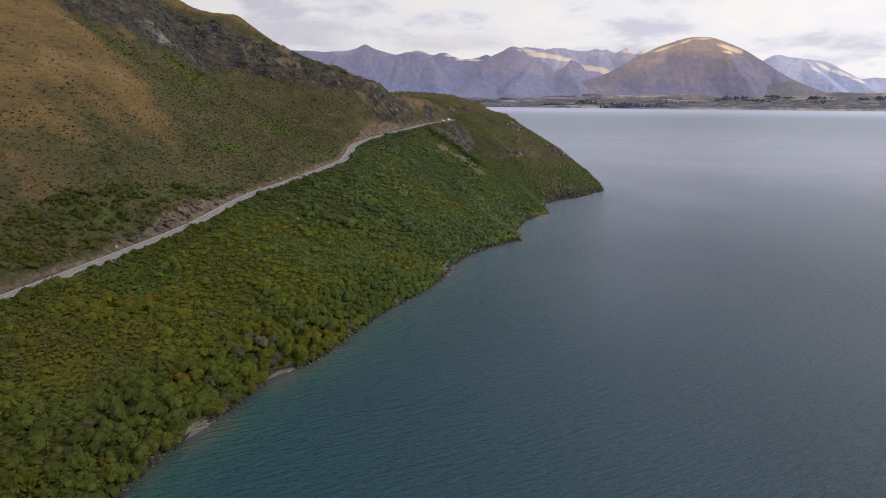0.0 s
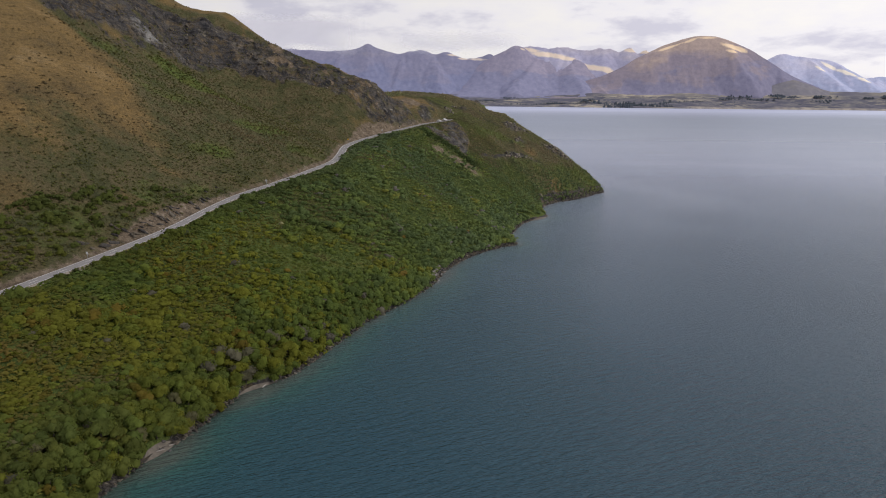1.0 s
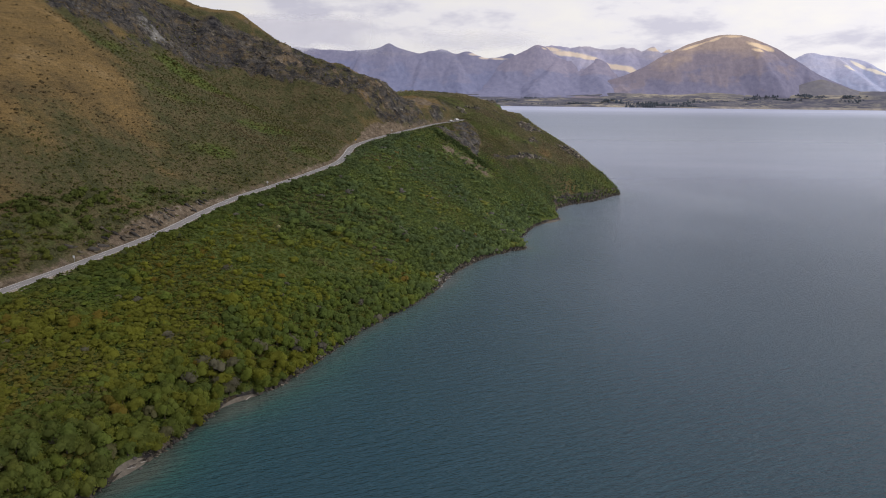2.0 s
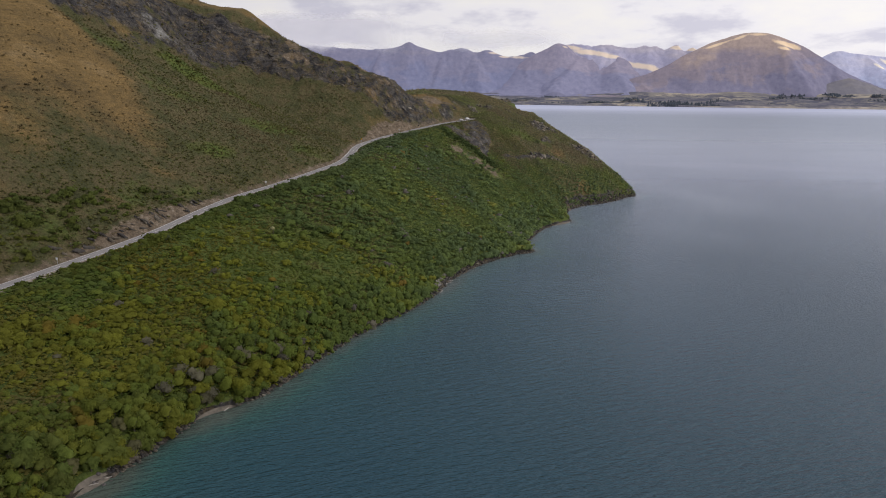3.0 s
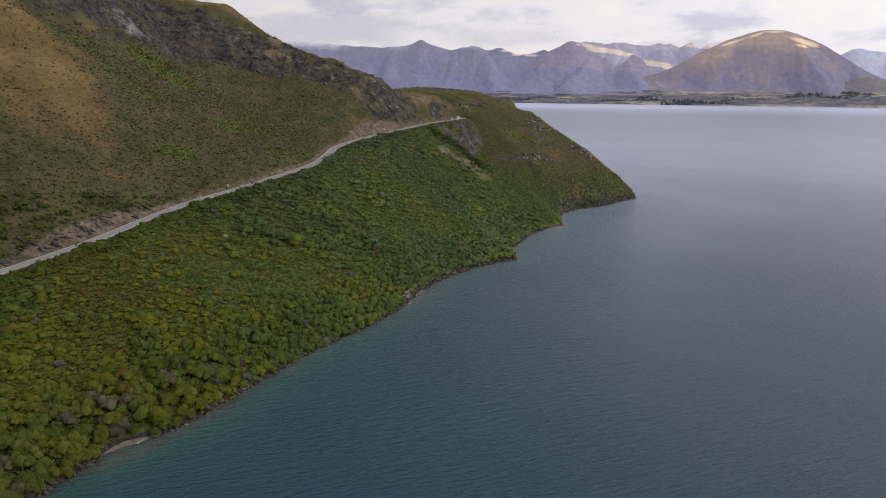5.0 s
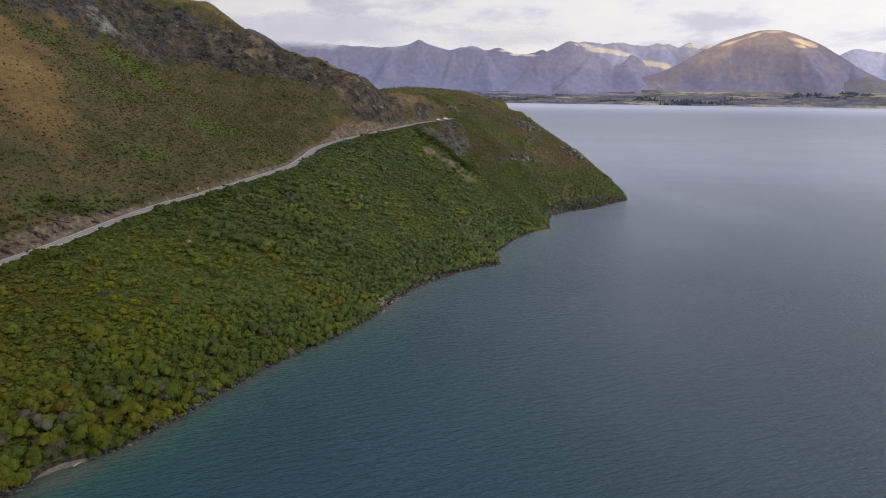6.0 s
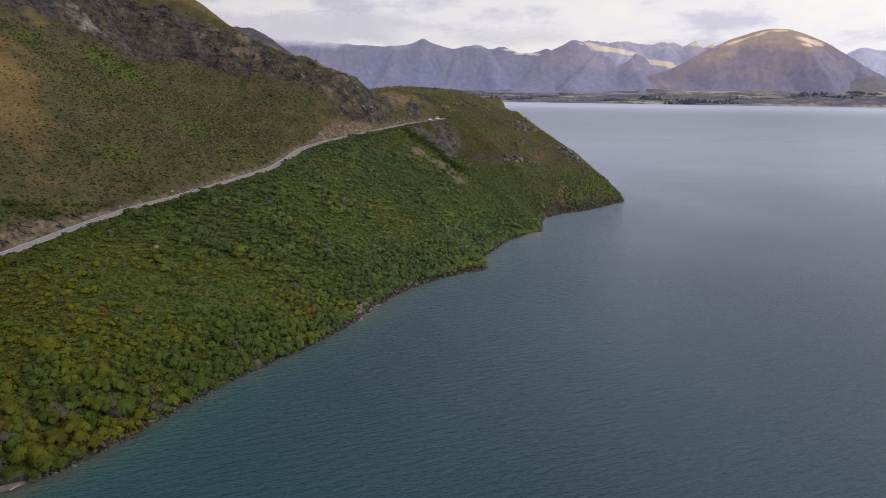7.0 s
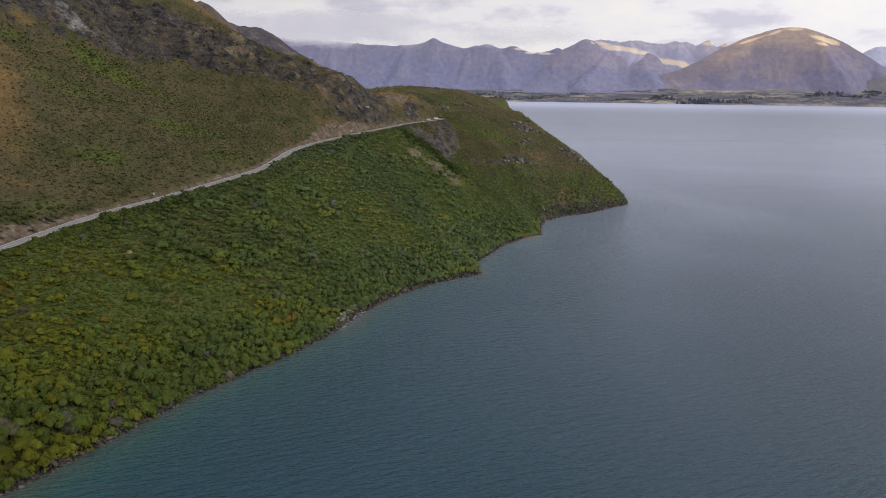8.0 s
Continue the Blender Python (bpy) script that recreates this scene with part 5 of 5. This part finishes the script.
def build_boulders():
    rng = np.random.RandomState(41)
    dark = [boulder_mesh("boulder", k, STONE) for k in range(5)]
    pale = [boulder_mesh("boulder", 10 + k, PALE_STONE) for k in range(4)]
    for k in range(290):
        light = k % 5 == 0
        u = rng.uniform(266, 290) if light else rng.uniform(70, 420)
        off = rng.uniform(-1.6, 1.4) if not light else rng.uniform(-1.5, 3.5)
        v = float(shore_v(u)) + off
        x, y = to_xy(u, v)
        s = rng.uniform(0.25, 0.75) * (1.5 if light else 1.0) * (1.5 if rng.rand() < 0.08 else 1.0)
        z = max(float(ground_z(u, v)), -0.25)
        ob = new("boulder", (pale if light else dark)[rng.randint(4)])
        ob.matrix_world = Matrix.LocRotScale((x, y, z), Euler((rng.uniform(-0.3, 0.3), rng.uniform(-0.3, 0.3), rng.uniform(0, 6.28))), (s, s * rng.uniform(0.7, 1.2), s * rng.uniform(0.6, 1.0)))
        tagged(ob, "pale weathered boulder heaped at the water's edge" if light else "dark wet angular boulder at the water's edge", "boulder", "pale shore boulders" if light else "dark shore boulders")


def build_beaches():
    """Two small gravel coves that rise gently out of the water."""
    for a, b, deep, reach in ((100.5, 110.5, 1.6, 1.2), (136.5, 149.5, 0.3, 0.6), (442, 464, 0.6, 1.0), (506, 512, 0.6, 0.9)):
        us, k = np.linspace(a, b, 24), np.linspace(0, 1, 9)
        u, s = np.repeat(us[:, None], 9, 1), np.repeat(k[None, :], 24, 0)
        taper = np.sin(np.pi * (u - a) / (b - a)) ** 0.6
        v = shore_v(u) - reach * taper + s * (deep + reach) * taper + fractal(u, u * 0, 3, 3, 0.5, 141) * 0.8
        z = -0.25 + (s * 1.3) * taper + fractal(u * 3, v * 3, 4, 2, 0.5, 140) * 0.25
        z = np.maximum(z, ground_z(u, v) + 0.05)
        x, y = to_xy(u, v)
        tagged(mesh_object("gravel_beach", np.stack([x, y, z], -1).reshape(-1, 3), grid_faces(24, 9)[:, ::-1], SAND, None, True), "small pale gravel cove below the trees", "beach", "", "structure")


def build_driftwood():
    rng = np.random.RandomState(43)
    for u, off, length in ((141, 0.0, 3.2), (146, -0.2, 4.0), (105, 0.3, 3.5), (108.5, 0.0, 2.6), (149, 0.1, 2.4), (281, -0.8, 2.6), (516, 22.0, 6.0)):
        v = float(shore_v(u)) + off
        x, y = to_xy(u, v)
        pts, sides = 7, 6
        verts, faces = [], []
        for i in range(pts):
            s = i / (pts - 1)
            r = 0.17 * (1 - 0.6 * s)
            for q in range(sides):
                g = 2 * math.pi * q / sides
                verts.append((length * (s - 0.5), 0.18 * math.sin(3 * s) + r * math.cos(g), r * math.sin(g)))
        for i in range(pts - 1):
            for q in range(sides):
                c, d = i * sides + q, i * sides + (q + 1) % sides
                faces.append((c, d, d + sides, c + sides))
        ob = mesh_object("driftwood_log", np.array(verts), np.array(faces), DRIFT, None, True)
        ob.matrix_world = pose(x, y, max(float(ground_z(u, v)), 0.0) + 0.25, 0, 0, 64 + rng.uniform(-35, 35))
        if off > 5:
            tagged(ob, "bleached fallen trunk lying among the headland scrub", "log")
        else:
            tagged(ob, "bleached grey driftwood log washed up on the shore", "driftwood", "driftwood logs")


PALE_STONE = plain_material("pale_rock", (0.23, 0.21, 0.19), 0.9, 0, 0.4, 0.8)
DRIFT = plain_material("driftwood", (0.36, 0.33, 0.29), 0.85, 0, 0.2, 2.0)
build_boulders()
build_beaches()
build_driftwood()

# ---- along the road ----
YELLOW = plain_material("sign_yellow", (0.72, 0.42, 0.03), 0.5, 0, 0.05)
STEEL = plain_material("galvanised_steel", (0.42, 0.42, 0.43), 0.45, 0.6, 0.1)
DARKSIGN = plain_material("sign_back", (0.06, 0.06, 0.06), 0.6, 0, 0.1)
GLASS = plain_material("car_glass", (0.02, 0.022, 0.025), 0.08, 0, 0.0)
TYRE = plain_material("tyre_rubber", (0.025, 0.025, 0.025), 0.9, 0, 0.1)
RED = plain_material("tail_lamp", (0.35, 0.02, 0.02), 0.3, 0, 0.0)


def box(bm, x0, x1, y0, y1, z0, z1, bevel=0.0):
    made = bmesh.ops.create_cube(bm, size=1.0, matrix=Matrix.LocRotScale(((x0 + x1) / 2, (y0 + y1) / 2, (z0 + z1) / 2), None, (x1 - x0, y1 - y0, z1 - z0)))
    if bevel:
        edges = list({e for p in made["verts"] for e in p.link_edges})
        bmesh.ops.bevel(bm, geom=edges, offset=bevel, segments=2, affect="EDGES")


def road_spot(u, off):
    """A place beside the road and the road's heading there."""
    a, b = float(road_v(u - 1)), float(road_v(u + 1))
    n = math.hypot(2, b - a)
    uu, vv = u - (b - a) / n * off, float(road_v(u)) + 2 / n * off
    x, y = to_xy(uu, vv)
    x0, y0 = to_xy(u - 1, a)
    x1, y1 = to_xy(u + 1, b)
    return x, y, float(road_z(u)), math.degrees(math.atan2(y1 - y0, x1 - x0)) - 90


def build_sign(u, off, plate, shape, high, label):
    x, y, z, turn = road_spot(u, off)
    sign = empty("road_sign", x, y, z - 0.3, turn)
    bm = bmesh.new()
    bmesh.ops.create_cone(bm, cap_ends=True, segments=8, radius1=0.06, radius2=0.06, depth=high + 0.4, matrix=Matrix.Translation((0, 0, high / 2)))
    part("post", bm, STEEL, sign)
    bm = bmesh.new()
    if shape == "diamond":
        box(bm, -0.45, 0.45, -0.11, -0.07, -0.45, 0.45, 0.01)
        bmesh.ops.transform(bm, matrix=Matrix.Translation((0, 0, high)) @ Matrix.Rotation(radians(45), 4, "Y"), verts=bm.verts)
    else:
        box(bm, -0.5, 0.5, -0.11, -0.07, high - 0.75, high + 0.15, 0.01)
    part("plate", bm, plate, sign)
    tagged(sign, label, "sign", "road signs")


def build_marker_post(u, off):
    x, y, z, turn = road_spot(u, off)
    post = empty("marker_post", x, y, z, turn)
    bm = bmesh.new()
    box(bm, -0.06, 0.06, -0.03, 0.03, -0.2, 1.05, 0.01)
    part("stake", bm, WHITE, post)
    bm = bmesh.new()
    box(bm, -0.045, 0.045, -0.045, -0.03, 0.75, 0.9)
    part("reflector", bm, RED, post, "red reflector")
    tagged(post, "slim white roadside marker post", "marker post", "road marker posts")


def build_vehicle(u, off, long, tall, label, kind):
    x, y, z, turn = road_spot(u, off)
    car = empty("parked_" + kind, x, y, z + 0.12, turn)
    w = 0.92
    bm = bmesh.new()
    box(bm, -w, w, -long / 2, long / 2, 0.3, tall * 0.58, 0.12)
    body = part("body", bm, WHITE, car, "white painted body")
    bm = bmesh.new()
    back = -long * (0.48 if kind == "van" else 0.36)
    front = long * (0.30 if kind == "van" else 0.16)
    box(bm, -w + 0.08, w - 0.08, back, front, tall * 0.56, tall, 0.15)
    cabin = part("cabin", bm, WHITE, car)
    for side in (-1, 1):
        bm = bmesh.new()
        a = side * (w - 0.075)
        box(bm, min(a, a + side * 0.02), max(a, a + side * 0.02), back + 0.3, front - 0.25, tall * 0.64, tall * 0.9)
        part("side_window", bm, GLASS, cabin, "dark side window")
        bm = bmesh.new()
        box(bm, side * 0.6 - 0.12, side * 0.6 + 0.12, -long / 2 - 0.03, -long / 2 + 0.05, tall * 0.4, tall * 0.52)
        part("tail_lamp", bm, RED, body, "red tail lamp")
        for end in (-0.31, 0.31):
            bm = bmesh.new()
            bmesh.ops.create_cone(bm, cap_ends=True, segments=16, radius1=0.33, radius2=0.33, depth=0.22, matrix=Matrix.Translation((side * (w - 0.1), long * end, 0.33)) @ Matrix.Rotation(radians(90), 4, "Y"))
            wheel = part("wheel", bm, TYRE, car, "black tyre")
            bm = bmesh.new()
            bmesh.ops.create_cone(bm, cap_ends=True, segments=12, radius1=0.19, radius2=0.17, depth=0.05, matrix=Matrix.Translation((side * (w + 0.01), long * end, 0.33)) @ Matrix.Rotation(radians(90), 4, "Y"))
            part("rim", bm, STEEL, wheel)
    for yy, nm in ((back - 0.01, "rear_window"), (front + 0.01, "windscreen")):
        bm = bmesh.new()
        box(bm, -w + 0.25, w - 0.25, yy - 0.02, yy + 0.02, tall * 0.64, tall * 0.92)
        part(nm, bm, GLASS, cabin, "dark glass")
    tagged(car, label, kind)


build_sign(148, 3.6, WHITE, "plate", 2.2, "white plate sign on a steel post beside the road")
build_sign(259, 4.0, WHITE, "plate", 2.2, "white plate sign on a steel post beside the road")
build_sign(374, 4.2, YELLOW, "diamond", 2.4, "yellow diamond warning sign on a steel post")
build_sign(420, 4.2, WHITE, "plate", 2.4, "white plate sign on a steel post beside the road")
build_sign(444, 4.2, DARKSIGN, "plate", 2.2, "dark-backed sign beside the road bend")
build_sign(450, -3.6, WHITE, "plate", 1.4, "low white sign on the outer edge of the road")
for u in (116, 132, 164, 182, 205, 228, 253, 262, 280, 300, 325, 345, 365, 390, 425, 470):
    build_marker_post(u, -2.9)
build_vehicle(498.5, 1.6, 4.2, 1.75, "white van parked at the road's outer bend", "van")
build_vehicle(491.5, 1.9, 3.8, 1.35, "white car parked behind the van on the verge", "car")


def build_pale_tree():
    """A lone tufted pale tree that stands out of the bush."""
    rng = np.random.RandomState(61)
    x, y = to_xy(222, 179)
    z = float(ground_z(222, 179))
    tree = empty("cabbage_tree", x, y, z)
    tv, tf = trunk_shape(rng, 8, 3)
    mesh_object("trunk", tv * (1.6, 1.6, 3.0), tf, BARK, tree)
    cv, cf, _ = crown_shape(rng, 140, 1, 0.30, 3, 2)
    mesh_object("crown", cv * (1.5, 1.5, 1.3) + (0, 0, 2.2), cf, PALE_LEAF, tree)
    tagged(tree, "pale tufted cabbage tree rising out of the bush", "tree")


PALE_LEAF = plain_material("pale_leaf", (0.21, 0.20, 0.085), 0.8, 0, 0.3, 3)
build_pale_tree()

# ---- far shore trees ----


def build_far_trees():
    """Dark shelter belts on the far shore: pointed conifers."""
    rng = np.random.RandomState(71)
    verts, faces, base = [], [], 0
    belts = ((1105, 1520, 4262, 4330, 330), (1520, 1860, 4300, 4380, 120), (1900, 3300, 4340, 4520, 380), (-200, 1000, 4320, 4500, 420))
    for x0, x1, y0, y1, n in belts:
        groves = [(rng.uniform(x0, x1), rng.uniform(y0, y1), rng.uniform(15, 75)) for _ in range(max(n // 22, 4))]
        for _ in range(n):
            gx, gy, wide = groves[rng.randint(len(groves))]
            x, y = gx + rng.randn() * wide, min(max(gy + rng.randn() * 7, y0), y1)
            h, r = rng.uniform(6, 16) * (0.55 if x < 1000 else 2.0 if x < 1530 else 1.0), rng.uniform(5, 10)
            z = 44 + (92 + 46 * (x > 900)) * max((y - 4290) / 350, 0) ** 0.9
            for lo, hi, w in ((0, 0.6, 1.0), (0.35, 0.82, 0.7), (0.62, 1.0, 0.45)):
                ring = [(x + r * w * math.cos(q + rng.rand()) * rng.uniform(0.7, 1.2), y + r * w * math.sin(q), z + h * lo) for q in np.linspace(0, 2 * math.pi, 7)[:-1]]
                verts += [(x, y, z + h * hi), *ring]
                faces += [(base, base + 1 + k, base + 1 + (k + 1) % 6) for k in range(6)]
                base += 7
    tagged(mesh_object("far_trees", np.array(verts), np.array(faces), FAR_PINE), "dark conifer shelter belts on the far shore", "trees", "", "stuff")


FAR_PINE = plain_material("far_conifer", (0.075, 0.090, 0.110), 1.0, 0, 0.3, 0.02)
build_far_trees()


def build_back_hill(name, label, colours, knots, y0, deep, seed):
    """A shoulder that shows behind the ridge late in the flight."""
    m, t, s = material(name, 1.0, 0.0)
    link(t, add_ramp(t, add_noise(t, 0.035, 10, 0.78), [(0.36, colours[0]), (0.5, colours[1]), (0.62, colours[2])]), s.inputs["Base Color"])
    add_bump(t, s, add_noise(t, 0.05, 9, 0.75), 1.0, 12)
    xs, k = np.arange(knots[0][0], knots[-1][0], 5.0), np.linspace(-0.4, 1, 50)
    crest = curve(xs, [p[0] for p in knots], [p[1] for p in knots]) + (ridged(xs, xs * 0, 40, 4, 0.6, seed) - 0.6) * 10
    x, s = np.repeat(xs[:, None], 50, 1), np.repeat(k[None, :], len(xs), 0)
    z = crest[:, None] * (1 - np.abs(s) ** 1.2) + (ridged(x + s * 120, s * 160, 60, 5, 0.6, seed + 2) - 0.55) * 26 * np.clip(np.abs(s) * 5, 0.0, 1)
    tagged(mesh_object("backdrop_hill", np.stack([x, y0 - s * deep, z], -1).reshape(-1, 3), grid_faces(*x.shape)[:, ::-1], m, None, True), label, "hill", "", "structure")


build_back_hill("brown_hill", "brown scrubby shoulder behind the ridge", ((0.125, 0.105, 0.105), (0.19, 0.155, 0.14), (0.25, 0.20, 0.16)), ((-599, 326), (-515, 265), (-446, 219), (-410, 212), (-389, 192), (-372, 176), (-343, 130), (-300, 80)), 1060, 280, 150)
build_back_hill("blue_hill", "dark blue-grey rocky shoulder farther back", ((0.075, 0.078, 0.10), (0.14, 0.125, 0.135), (0.24, 0.20, 0.165)), ((-743, 270), (-652, 246), (-576, 233), (-535, 226), (-496, 219), (-471, 206), (-440, 183), (-402, 158), (-340, 105), (-256, 40)), 1500, 320, 160)
